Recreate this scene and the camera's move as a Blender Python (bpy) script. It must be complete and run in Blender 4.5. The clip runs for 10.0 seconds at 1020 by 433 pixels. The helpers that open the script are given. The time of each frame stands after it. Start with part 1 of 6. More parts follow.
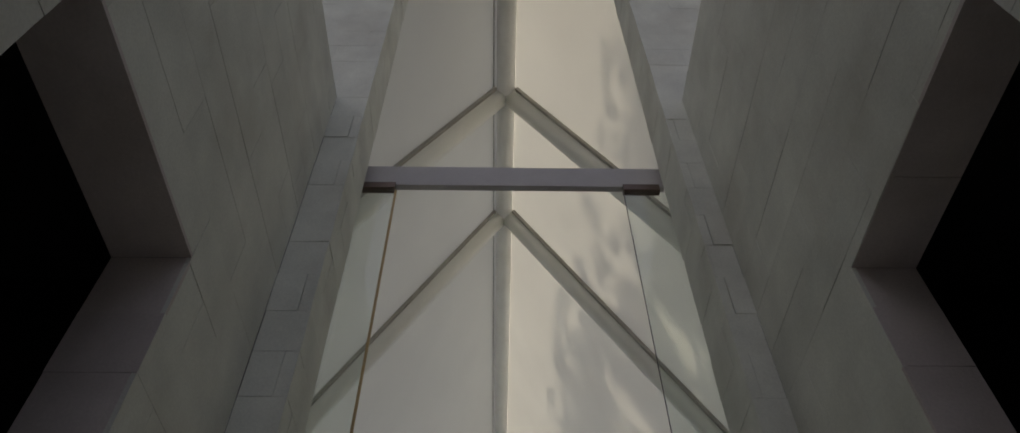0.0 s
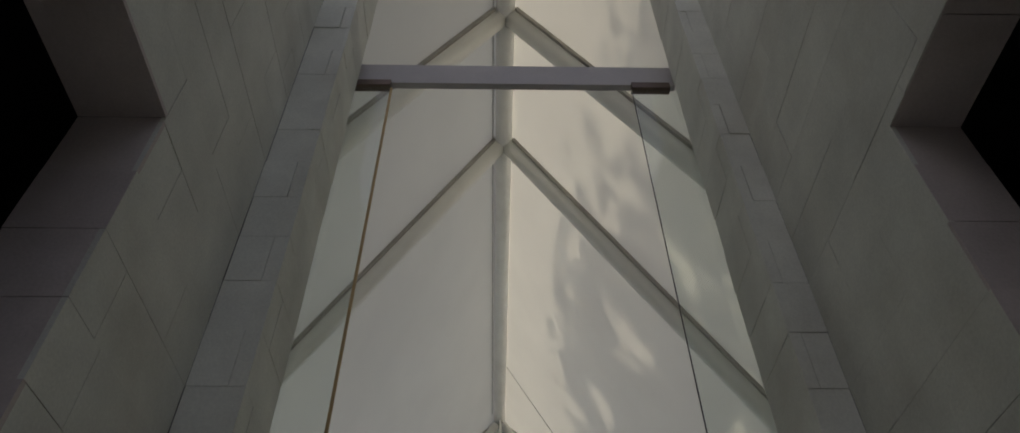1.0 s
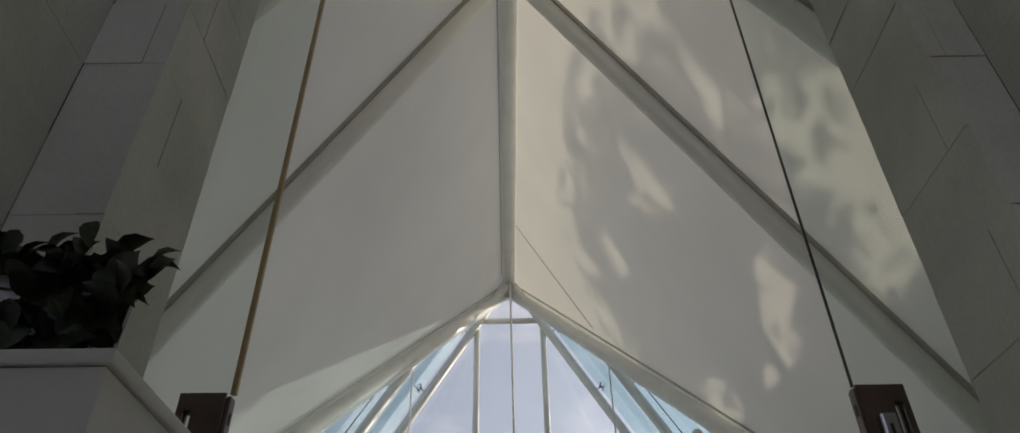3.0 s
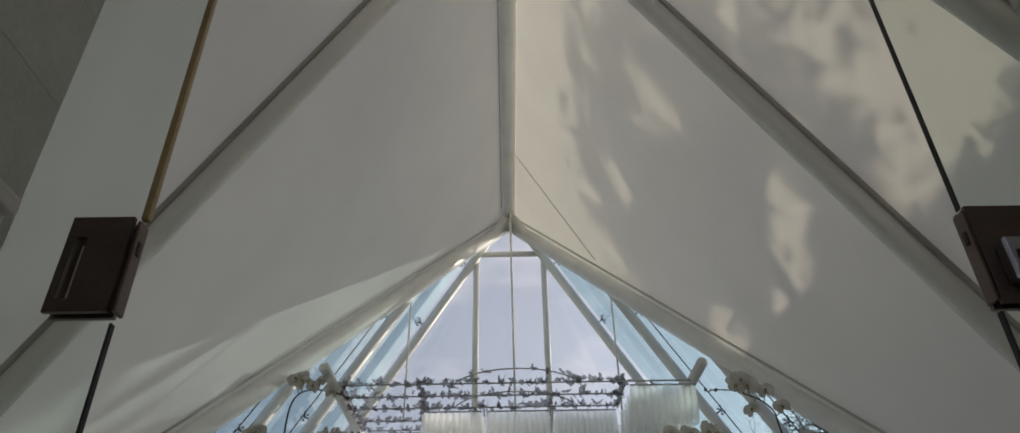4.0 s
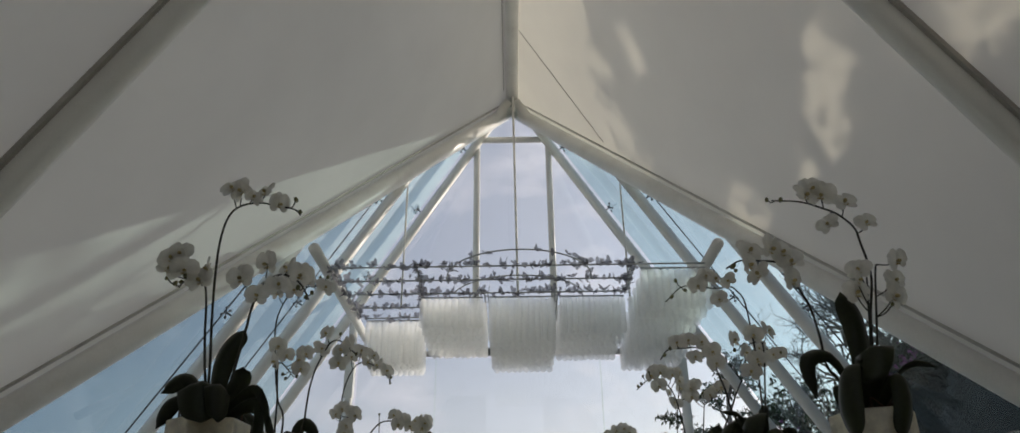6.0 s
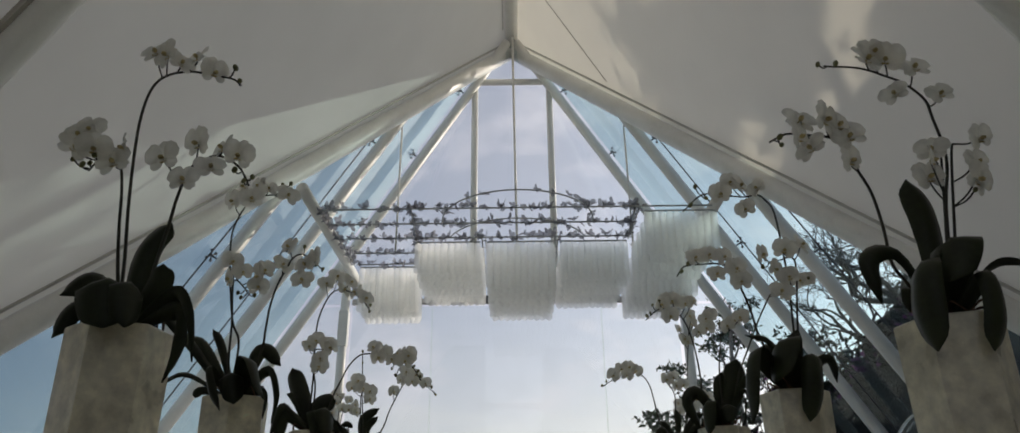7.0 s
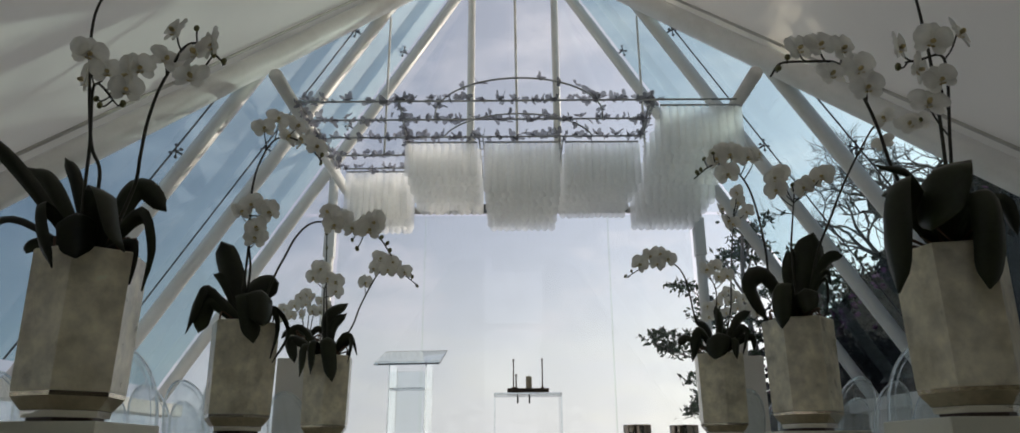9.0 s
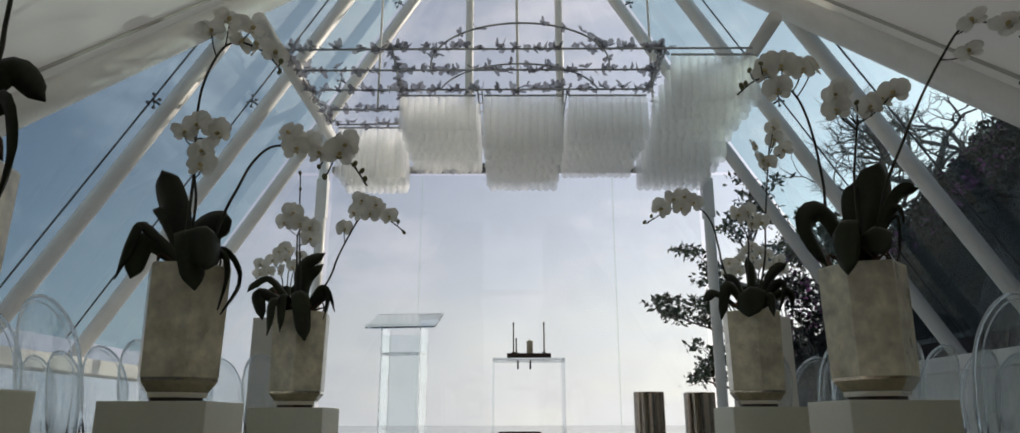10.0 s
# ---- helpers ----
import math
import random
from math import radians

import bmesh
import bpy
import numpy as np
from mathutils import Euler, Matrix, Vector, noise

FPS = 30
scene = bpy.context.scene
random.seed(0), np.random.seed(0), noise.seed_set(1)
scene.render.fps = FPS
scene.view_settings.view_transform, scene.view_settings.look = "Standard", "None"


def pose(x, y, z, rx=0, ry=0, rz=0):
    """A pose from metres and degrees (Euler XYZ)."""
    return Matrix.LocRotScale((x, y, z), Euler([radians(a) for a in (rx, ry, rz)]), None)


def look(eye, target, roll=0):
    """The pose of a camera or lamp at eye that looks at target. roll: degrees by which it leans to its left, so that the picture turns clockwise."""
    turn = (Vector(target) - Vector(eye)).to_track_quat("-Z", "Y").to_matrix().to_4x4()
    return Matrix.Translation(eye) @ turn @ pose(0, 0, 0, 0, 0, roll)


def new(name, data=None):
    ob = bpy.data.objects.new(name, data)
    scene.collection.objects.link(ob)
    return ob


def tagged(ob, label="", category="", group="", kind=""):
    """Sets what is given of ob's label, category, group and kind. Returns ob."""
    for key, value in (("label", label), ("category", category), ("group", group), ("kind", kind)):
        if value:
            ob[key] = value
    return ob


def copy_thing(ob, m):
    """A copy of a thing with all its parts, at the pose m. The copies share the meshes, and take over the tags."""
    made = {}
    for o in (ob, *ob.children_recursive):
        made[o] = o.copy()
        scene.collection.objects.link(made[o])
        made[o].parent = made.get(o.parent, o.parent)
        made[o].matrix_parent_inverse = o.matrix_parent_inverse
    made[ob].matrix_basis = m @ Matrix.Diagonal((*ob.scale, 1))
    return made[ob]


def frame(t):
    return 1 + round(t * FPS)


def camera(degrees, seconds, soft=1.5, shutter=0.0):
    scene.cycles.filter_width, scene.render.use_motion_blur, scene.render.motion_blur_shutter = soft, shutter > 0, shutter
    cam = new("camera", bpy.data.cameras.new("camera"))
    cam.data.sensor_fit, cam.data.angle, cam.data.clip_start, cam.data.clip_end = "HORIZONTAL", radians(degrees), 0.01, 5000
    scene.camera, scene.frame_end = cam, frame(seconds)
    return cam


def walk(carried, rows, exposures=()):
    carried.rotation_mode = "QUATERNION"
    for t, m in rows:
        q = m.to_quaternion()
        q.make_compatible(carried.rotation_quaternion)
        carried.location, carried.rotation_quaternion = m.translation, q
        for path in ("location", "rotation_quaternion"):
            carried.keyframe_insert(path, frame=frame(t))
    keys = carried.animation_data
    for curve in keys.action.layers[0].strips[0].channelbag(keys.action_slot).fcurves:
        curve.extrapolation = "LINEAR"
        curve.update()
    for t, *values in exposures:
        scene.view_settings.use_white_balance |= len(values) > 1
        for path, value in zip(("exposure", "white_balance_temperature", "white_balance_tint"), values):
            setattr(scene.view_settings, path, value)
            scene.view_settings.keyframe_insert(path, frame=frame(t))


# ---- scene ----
cam = camera(68.7, 10.0)
PATH = [
    (0, (-0.086, 0.818, 0.539), (-0.057, 2.095, 2.078), -0.5),
    (0.5, (-0.09, 0.999, 0.532), (-0.057, 2.32, 2.033), -0.4),
    (1, (-0.106, 1.216, 0.515), (-0.071, 2.599, 1.959), -0.6),
    (1.5, (-0.113, 1.466, 0.51), (-0.086, 2.916, 1.887), -1.1),
    (2, (-0.118, 1.722, 0.515), (-0.094, 3.233, 1.825), -1.0),
    (2.5, (-0.11, 1.978, 0.491), (-0.09, 3.54, 1.739), -0.9),
    (2.7, (-0.11, 2.085, 0.489), (-0.094, 3.654, 1.729), -0.9),
    (3.8, (-0.112, 2.745, 0.517), (-0.094, 4.4, 1.64), -1.1),
    (4, (-0.109, 2.854, 0.504), (-0.095, 4.524, 1.605), -1.0),
    (4.5, (-0.107, 3.15, 0.498), (-0.098, 4.846, 1.558), -0.9),
    (5, (-0.107, 3.421, 0.509), (-0.103, 5.147, 1.518), -0.8),
    (5.5, (-0.104, 3.668, 0.508), (-0.102, 5.428, 1.458), -0.8),
    (6.8, (-0.073, 4.396, 0.502), (-0.071, 6.226, 1.31), -0.6),
    (7, (-0.064, 4.527, 0.498), (-0.065, 6.365, 1.288), -0.6),
    (7.5, (-0.064, 4.821, 0.494), (-0.065, 6.679, 1.235), -0.6),
    (8, (-0.065, 5.127, 0.508), (-0.066, 7.005, 1.197), -0.4),
    (8.5, (-0.071, 5.43, 0.511), (-0.072, 7.324, 1.154), -0.3),
    (9, (-0.08, 5.698, 0.518), (-0.08, 7.603, 1.127), -0.3),
    (9.5, (-0.086, 5.985, 0.525), (-0.085, 7.903, 1.091), -0.2),
    (10, (-0.089, 6.272, 0.538), (-0.088, 8.2, 1.067), -0.1),
]
walk(cam, [(t, look(eye, target, roll)) for t, eye, target, roll in PATH])

# ---------------------------------------------------------------- light
SUN = Vector((0.778, 0.533, 0.332)).normalized()
world = bpy.data.worlds.new("sky")
scene.world = world
world.use_nodes = True
wn, wl = world.node_tree.nodes, world.node_tree.links
wn.clear()
w_out = wn.new("ShaderNodeOutputWorld")
w_bg = wn.new("ShaderNodeBackground")
w_bg.inputs["Strength"].default_value = SKY_STRENGTH = 0.124
sky = wn.new("ShaderNodeTexSky")
sky.sky_type = "NISHITA"
sky.sun_disc = False
sky.sun_elevation = math.asin(SUN.z)
sky.sun_rotation = math.atan2(SUN.x, SUN.y)
sky.air_density, sky.dust_density, sky.ozone_density = 1.0, 1.6, 2.5
w_co = wn.new("ShaderNodeTexCoord")
w_map = wn.new("ShaderNodeMapping")
w_map.inputs["Scale"].default_value = (2.2, 2.2, 5.0)
w_noise = wn.new("ShaderNodeTexNoise")
w_noise.inputs["Scale"].default_value = 2.6
w_noise.inputs["Detail"].default_value = 9
w_noise.inputs["Roughness"].default_value = 0.58
w_ramp = wn.new("ShaderNodeValToRGB")
w_ramp.color_ramp.elements[0].position, w_ramp.color_ramp.elements[1].position = 0.50, 0.74
w_ramp.color_ramp.elements[0].color, w_ramp.color_ramp.elements[1].color = (0.54, 0.54, 0.54, 1), (1, 1, 1, 1)
w_mix = wn.new("ShaderNodeMix")
w_mix.data_type = "RGBA"
w_mix.inputs["B"].default_value = (7.65, 7.25, 7.85, 1)
wl.new(w_co.outputs["Generated"], w_map.inputs["Vector"])
wl.new(w_map.outputs["Vector"], w_noise.inputs["Vector"])
wl.new(w_noise.outputs["Fac"], w_ramp.inputs["Fac"])
wl.new(w_ramp.outputs["Color"], w_mix.inputs["Factor"])
wl.new(sky.outputs["Color"], w_mix.inputs["A"])
# pale haze towards the horizon
w_sep, w_el, w_haze = wn.new("ShaderNodeSeparateXYZ"), wn.new("ShaderNodeMapRange"), wn.new("ShaderNodeMix")
w_haze.data_type = "RGBA"
w_low, w_cloud, w_soft, w_tone = wn.new("ShaderNodeMapping"), wn.new("ShaderNodeTexNoise"), wn.new("ShaderNodeMapRange"), wn.new("ShaderNodeMix")
w_low.inputs["Scale"].default_value = (3.2, 3.2, 9.0)
w_cloud.inputs["Scale"].default_value, w_cloud.inputs["Detail"].default_value = 2.4, 7
w_soft.inputs["From Min"].default_value, w_soft.inputs["From Max"].default_value = 0.42, 0.62
w_soft.interpolation_type = "SMOOTHSTEP"
w_tone.data_type = "RGBA"
w_tone.inputs["A"].default_value, w_tone.inputs["B"].default_value = (8.0, 7.75, 7.75, 1), (8.7, 8.35, 8.0, 1)
wl.new(w_co.outputs["Generated"], w_low.inputs["Vector"])
wl.new(w_low.outputs["Vector"], w_cloud.inputs["Vector"])
wl.new(w_cloud.outputs["Fac"], w_soft.inputs["Value"])
wl.new(w_soft.outputs["Result"], w_tone.inputs["Factor"])
wl.new(w_tone.outputs["Result"], w_haze.inputs["B"])
w_el.inputs["From Min"].default_value, w_el.inputs["From Max"].default_value = -0.02, 0.34
w_el.inputs["To Min"].default_value, w_el.inputs["To Max"].default_value = 0.85, 0.0
w_el.interpolation_type = "SMOOTHSTEP"
wl.new(w_co.outputs["Generated"], w_sep.inputs[0])
wl.new(w_sep.outputs["Z"], w_el.inputs["Value"])
wl.new(w_el.outputs["Result"], w_haze.inputs["Factor"])
wl.new(w_mix.outputs["Result"], w_haze.inputs["A"])
# the hazy sky is brightest and whitest on the sun's side, deepest across from it, paler again opposite
w_dot, w_tint, w_half, w_glow = wn.new("ShaderNodeVectorMath"), wn.new("ShaderNodeValToRGB"), wn.new("ShaderNodeVectorMath"), wn.new("ShaderNodeVectorMath")
w_dot.operation, w_half.operation, w_glow.operation = "DOT_PRODUCT", "MULTIPLY", "SCALE"
w_dot.inputs[1].default_value = (SUN.x, SUN.y, 0)
w_tint.color_ramp.elements[0].position, w_tint.color_ramp.elements[0].color = 0.0, (0.44, 0.415, 0.39, 1)
w_tint.color_ramp.elements[1].position, w_tint.color_ramp.elements[1].color = 0.96, (0.86, 0.83, 0.78, 1)
for at, colour in ((0.50, (0.175, 0.20, 0.24, 1)), (0.775, (0.485, 0.475, 0.465, 1)), (0.85, (0.575, 0.562, 0.545, 1)), (0.90, (0.78, 0.757, 0.725, 1))):
    w_tint.color_ramp.elements.new(at).color = colour
w_span = wn.new("ShaderNodeMapRange")
w_span.inputs["From Min"].default_value = -1.0
w_glow.inputs["Scale"].default_value = 2.0
wl.new(w_co.outputs["Generated"], w_dot.inputs[0])
wl.new(w_dot.outputs["Value"], w_span.inputs["Value"])
wl.new(w_span.outputs["Result"], w_tint.inputs["Fac"])
wl.new(w_haze.outputs["Result"], w_half.inputs[0])
wl.new(w_tint.outputs["Color"], w_half.inputs[1])
wl.new(w_half.outputs["Vector"], w_glow.inputs[0])
wl.new(w_glow.outputs["Vector"], w_bg.inputs["Color"])
wl.new(w_bg.outputs["Background"], w_out.inputs["Surface"])

sun = new("sun", bpy.data.lights.new("sun", "SUN"))
sun.data.energy, sun.data.angle, sun.data.color = 1.9, radians(0.35), (1.0, 0.90, 0.76)
sun.matrix_world = look(SUN * 60, (0, 0, 0))

# ---------------------------------------------------------------- materials
def material(name, base, rough=0.5, metal=0.0, vary=0.12, scale=4.0, fine=60.0, bump=0.15, depth=0.004, per_object=0.0, per_island=0.0,
             stain=None, stain_amount=0.0, stain_scale=1.5, coat=0.0, spec=0.5):
    """A surface with colour variation at two scales, roughness variation and fine relief."""
    m = bpy.data.materials.new(name)
    m.use_nodes = True
    n, l = m.node_tree.nodes, m.node_tree.links
    p = n["Principled BSDF"]
    p.inputs["Roughness"].default_value, p.inputs["Metallic"].default_value = rough, metal
    p.inputs["Coat Weight"].default_value = coat
    p.inputs["Specular IOR Level"].default_value = spec
    co = n.new("ShaderNodeTexCoord")
    big, small = n.new("ShaderNodeTexNoise"), n.new("ShaderNodeTexNoise")
    big.inputs["Scale"].default_value, big.inputs["Detail"].default_value = scale, 6
    small.inputs["Scale"].default_value, small.inputs["Detail"].default_value = fine, 4
    geo = n.new("ShaderNodeNewGeometry")
    for t in (big, small):
        l.new(geo.outputs["Position"], t.inputs["Vector"])
    add = n.new("ShaderNodeMath")
    add.operation = "ADD"
    l.new(big.outputs["Fac"], add.inputs[0])
    half = n.new("ShaderNodeMath")
    half.operation = "MULTIPLY"
    half.inputs[1].default_value = 0.5
    l.new(small.outputs["Fac"], half.inputs[0])
    l.new(half.outputs[0], add.inputs[1])
    rng = n.new("ShaderNodeMapRange")
    rng.inputs["From Min"].default_value, rng.inputs["From Max"].default_value = 0.45, 1.05
    rng.inputs["To Min"].default_value, rng.inputs["To Max"].default_value = 1 - vary, 1 + vary
    l.new(add.outputs[0], rng.inputs["Value"])
    value = rng.outputs["Result"]
    for amount, node, out in ((per_object, "ShaderNodeObjectInfo", "Random"), (per_island, "ShaderNodeNewGeometry", "Random Per Island")):
        if amount:
            o = n.new(node)
            r2 = n.new("ShaderNodeMapRange")
            r2.inputs["To Min"].default_value, r2.inputs["To Max"].default_value = 1 - amount, 1 + amount
            l.new(o.outputs[out], r2.inputs["Value"])
            mul = n.new("ShaderNodeMath")
            mul.operation = "MULTIPLY"
            l.new(value, mul.inputs[0])
            l.new(r2.outputs["Result"], mul.inputs[1])
            value = mul.outputs[0]
    vm = n.new("ShaderNodeVectorMath")
    vm.operation = "SCALE"
    vm.inputs[0].default_value = base
    l.new(value, vm.inputs["Scale"])
    colour = vm.outputs["Vector"]
    if stain:
        sn = n.new("ShaderNodeTexNoise")
        sn.inputs["Scale"].default_value, sn.inputs["Detail"].default_value, sn.inputs["Roughness"].default_value = stain_scale, 8, 0.65
        l.new(geo.outputs["Position"], sn.inputs["Vector"])
        sr = n.new("ShaderNodeMapRange")
        sr.inputs["From Min"].default_value, sr.inputs["From Max"].default_value = 0.48, 0.72
        sr.inputs["To Max"].default_value = stain_amount
        l.new(sn.outputs["Fac"], sr.inputs["Value"])
        mx = n.new("ShaderNodeMix")
        mx.data_type = "RGBA"
        mx.inputs["B"].default_value = (*stain, 1)
        l.new(sr.outputs["Result"], mx.inputs["Factor"])
        l.new(colour, mx.inputs["A"])
        colour = mx.outputs["Result"]
    l.new(colour, p.inputs["Base Color"])
    rr = n.new("ShaderNodeMapRange")
    rr.inputs["To Min"].default_value, rr.inputs["To Max"].default_value = max(rough - 0.1, 0.02), min(rough + 0.1, 1)
    l.new(big.outputs["Fac"], rr.inputs["Value"])
    l.new(rr.outputs["Result"], p.inputs["Roughness"])
    if bump:
        b = n.new("ShaderNodeBump")
        b.inputs["Strength"].default_value, b.inputs["Distance"].default_value = bump, depth
        l.new(small.outputs["Fac"], b.inputs["Height"])
        l.new(b.outputs["Normal"], p.inputs["Normal"])
    return m


def sheet_material(name, base, through_share, tint, vary=0.05, scale=0.8, clear=0.0):
    """Thin cloth, petal or lamella: part of the light passes to the other side, some of it straight through where it is clear."""
    m = bpy.data.materials.new(name)
    m.use_nodes = True
    n, l = m.node_tree.nodes, m.node_tree.links
    n.clear()
    out = n.new("ShaderNodeOutputMaterial")
    dif, tra, mix = n.new("ShaderNodeBsdfDiffuse"), n.new("ShaderNodeBsdfTranslucent"), n.new("ShaderNodeMixShader")
    geo = n.new("ShaderNodeNewGeometry")
    noi = n.new("ShaderNodeTexNoise")
    noi.inputs["Scale"].default_value, noi.inputs["Detail"].default_value = scale, 7
    l.new(geo.outputs["Position"], noi.inputs["Vector"])
    for shader, colour in ((dif, base), (tra, tint)):
        rng = n.new("ShaderNodeMapRange")
        rng.inputs["From Min"].default_value, rng.inputs["From Max"].default_value = 0.3, 0.7
        rng.inputs["To Min"].default_value, rng.inputs["To Max"].default_value = 1 - vary, 1 + vary
        l.new(noi.outputs["Fac"], rng.inputs["Value"])
        vm = n.new("ShaderNodeVectorMath")
        vm.operation = "SCALE"
        vm.inputs[0].default_value = colour
        l.new(rng.outputs["Result"], vm.inputs["Scale"])
        l.new(vm.outputs["Vector"], shader.inputs["Color"])
    mix.inputs["Fac"].default_value = through_share
    l.new(dif.outputs[0], mix.inputs[1])
    l.new(tra.outputs[0], mix.inputs[2])
    last = mix.outputs[0]
    if clear:
        tp, m2 = n.new("ShaderNodeBsdfTransparent"), n.new("ShaderNodeMixShader")
        m2.inputs["Fac"].default_value = clear
        l.new(last, m2.inputs[1])
        l.new(tp.outputs[0], m2.inputs[2])
        last = m2.outputs[0]
    l.new(last, out.inputs["Surface"])
    return m


def pane_material(name, tint, gloss_tint=(1, 1, 1), ior=1.5, dust_sheen=0.03, rough=0.0, wave=0.0):
    """A flat glass pane: clear, tinted, mirror-like by its Fresnel, a little dusty."""
    m = bpy.data.materials.new(name)
    m.use_nodes = True
    n, l = m.node_tree.nodes, m.node_tree.links
    n.clear()
    out = n.new("ShaderNodeOutputMaterial")
    tp, gl, df = n.new("ShaderNodeBsdfTransparent"), n.new("ShaderNodeBsdfGlossy"), n.new("ShaderNodeBsdfDiffuse")
    tp.inputs["Color"].default_value = (*tint, 1)
    gl.inputs["Color"].default_value = (*gloss_tint, 1)
    gl.inputs["Roughness"].default_value = rough
    df.inputs["Color"].default_value = (0.8, 0.82, 0.8, 1)
    fr, a, b = n.new("ShaderNodeLayerWeight"), n.new("ShaderNodeMixShader"), n.new("ShaderNodeMixShader")
    fr.inputs["Blend"].default_value = 0.5
    power, schlick = n.new("ShaderNodeMath"), n.new("ShaderNodeMapRange")
    power.operation = "POWER"
    power.inputs[1].default_value = 5
    schlick.inputs["To Min"].default_value, schlick.inputs["To Max"].default_value = ((ior - 1) / (ior + 1)) ** 2, 0.9
    l.new(fr.outputs["Facing"], power.inputs[0])
    l.new(power.outputs[0], schlick.inputs["Value"])
    geo, noi, rng = n.new("ShaderNodeNewGeometry"), n.new("ShaderNodeTexNoise"), n.new("ShaderNodeMapRange")
    noi.inputs["Scale"].default_value, noi.inputs["Detail"].default_value = 2.5, 6
    l.new(geo.outputs["Position"], noi.inputs["Vector"])
    rng.inputs["From Min"].default_value, rng.inputs["From Max"].default_value = 0.4, 0.75
    rng.inputs["To Max"].default_value = dust_sheen
    l.new(noi.outputs["Fac"], rng.inputs["Value"])
    l.new(rng.outputs["Result"], a.inputs["Fac"])
    l.new(tp.outputs[0], a.inputs[1])
    l.new(df.outputs[0], a.inputs[2])
    if wave:
        wm, wt, wb = n.new("ShaderNodeMapping"), n.new("ShaderNodeTexNoise"), n.new("ShaderNodeBump")
        wm.inputs["Scale"].default_value = (9, 9, 2)
        wt.inputs["Scale"].default_value, wt.inputs["Detail"].default_value = 1.6, 3
        wb.inputs["Strength"].default_value, wb.inputs["Distance"].default_value = 1.0, wave
        l.new(geo.outputs["Position"], wm.inputs["Vector"])
        l.new(wm.outputs["Vector"], wt.inputs["Vector"])
        l.new(wt.outputs["Fac"], wb.inputs["Height"])
        l.new(wb.outputs["Normal"], gl.inputs["Normal"])
    l.new(schlick.outputs["Result"], b.inputs["Fac"])
    l.new(a.outputs[0], b.inputs[1])
    l.new(gl.outputs[0], b.inputs[2])
    l.new(b.outputs[0], out.inputs["Surface"])
    return m


def clear_material(name, colour, ior=1.46, rough=0.03):
    m = bpy.data.materials.new(name)
    m.use_nodes = True
    p = m.node_tree.nodes["Principled BSDF"]
    p.inputs["Base Color"].default_value = (*colour, 1)
    p.inputs["Transmission Weight"].default_value = 1
    p.inputs["IOR"].default_value, p.inputs["Roughness"].default_value = ior, rough
    return m


M_STONE = material("limestone", (0.69, 0.695, 0.62), 0.75, vary=0.16, scale=3.0, fine=90, bump=0.35, depth=0.003, per_object=0.035,
                   stain=(0.40, 0.36, 0.28), stain_amount=0.35, stain_scale=1.1)
M_REVEAL = material("slabs of the reveals, browner and darker than the walls", (0.60, 0.535, 0.50), 0.75, vary=0.16, scale=3.0, fine=90, bump=0.35, depth=0.003, per_object=0.05,
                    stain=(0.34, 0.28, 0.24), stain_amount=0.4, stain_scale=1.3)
M_JOINT = material("mortar", (0.14, 0.135, 0.12), 0.9, vary=0.2, scale=8)
# near black: the lack of light in the side rooms is in the colour
M_ROOM = material("room wall, darkness in the colour", (0.03, 0.03, 0.03), 0.9)
M_FLOOR = material("polished stone floor", (0.74, 0.72, 0.66), 0.3, vary=0.1, scale=1.5, fine=40, bump=0.05)
M_PLASTER = material("white plaster", (0.72, 0.71, 0.67), 0.7, vary=0.05, scale=1.2, fine=50, bump=0.1)
M_STEEL = material("white painted steel", (0.88, 0.88, 0.85), 0.38, vary=0.05, scale=2.0, fine=35, bump=0.06, stain=(0.55, 0.52, 0.45), stain_amount=0.25, stain_scale=1.8)
M_SEAM = material("grey keder rail", (0.40, 0.385, 0.34), 0.6, vary=0.2, scale=3)
M_POCKET = material("white membrane pocket", (0.84, 0.84, 0.79), 0.7, vary=0.05, scale=1.5, fine=45, bump=0.08)
M_CORD = material("pale grey cord", (0.50, 0.49, 0.44), 0.6, vary=0.15, scale=4)
M_MEMBRANE = sheet_material("white roof membrane", (0.84, 0.85, 0.80), 0.39, (0.81, 0.78, 0.67), vary=0.04, scale=0.5)
M_ROOFGLASS = pane_material("tinted roof glass", (0.75, 0.86, 0.875), dust_sheen=0.01)
M_ENDGLASS = pane_material("clear end glass", (0.92, 0.95, 0.96), dust_sheen=0.02)
M_DOORGLASS = pane_material("greenish door glass", (0.95, 0.975, 0.96), dust_sheen=0.02)
M_GREYMETAL = material("grey painted metal", (0.50, 0.475, 0.47), 0.45, vary=0.08, scale=5, fine=80)
M_BRONZE = material("brushed bronze", (0.16, 0.12, 0.10), 0.35, metal=0.85, vary=0.2, scale=9, fine=120, bump=0.1)
M_CHROME = material("worn chrome", (0.5, 0.5, 0.55), 0.22, metal=1.0, vary=0.1, scale=12)
M_MIRRORBRONZE = material("polished bronze mirror", (0.34, 0.29, 0.24), 0.12, metal=1.0, vary=0.12, scale=9)
M_BRASS = material("brass edge strip", (0.42, 0.30, 0.14), 0.4, metal=0.4, vary=0.15, scale=7)
M_DARK = material("dark rubber", (0.025, 0.023, 0.02), 0.6)
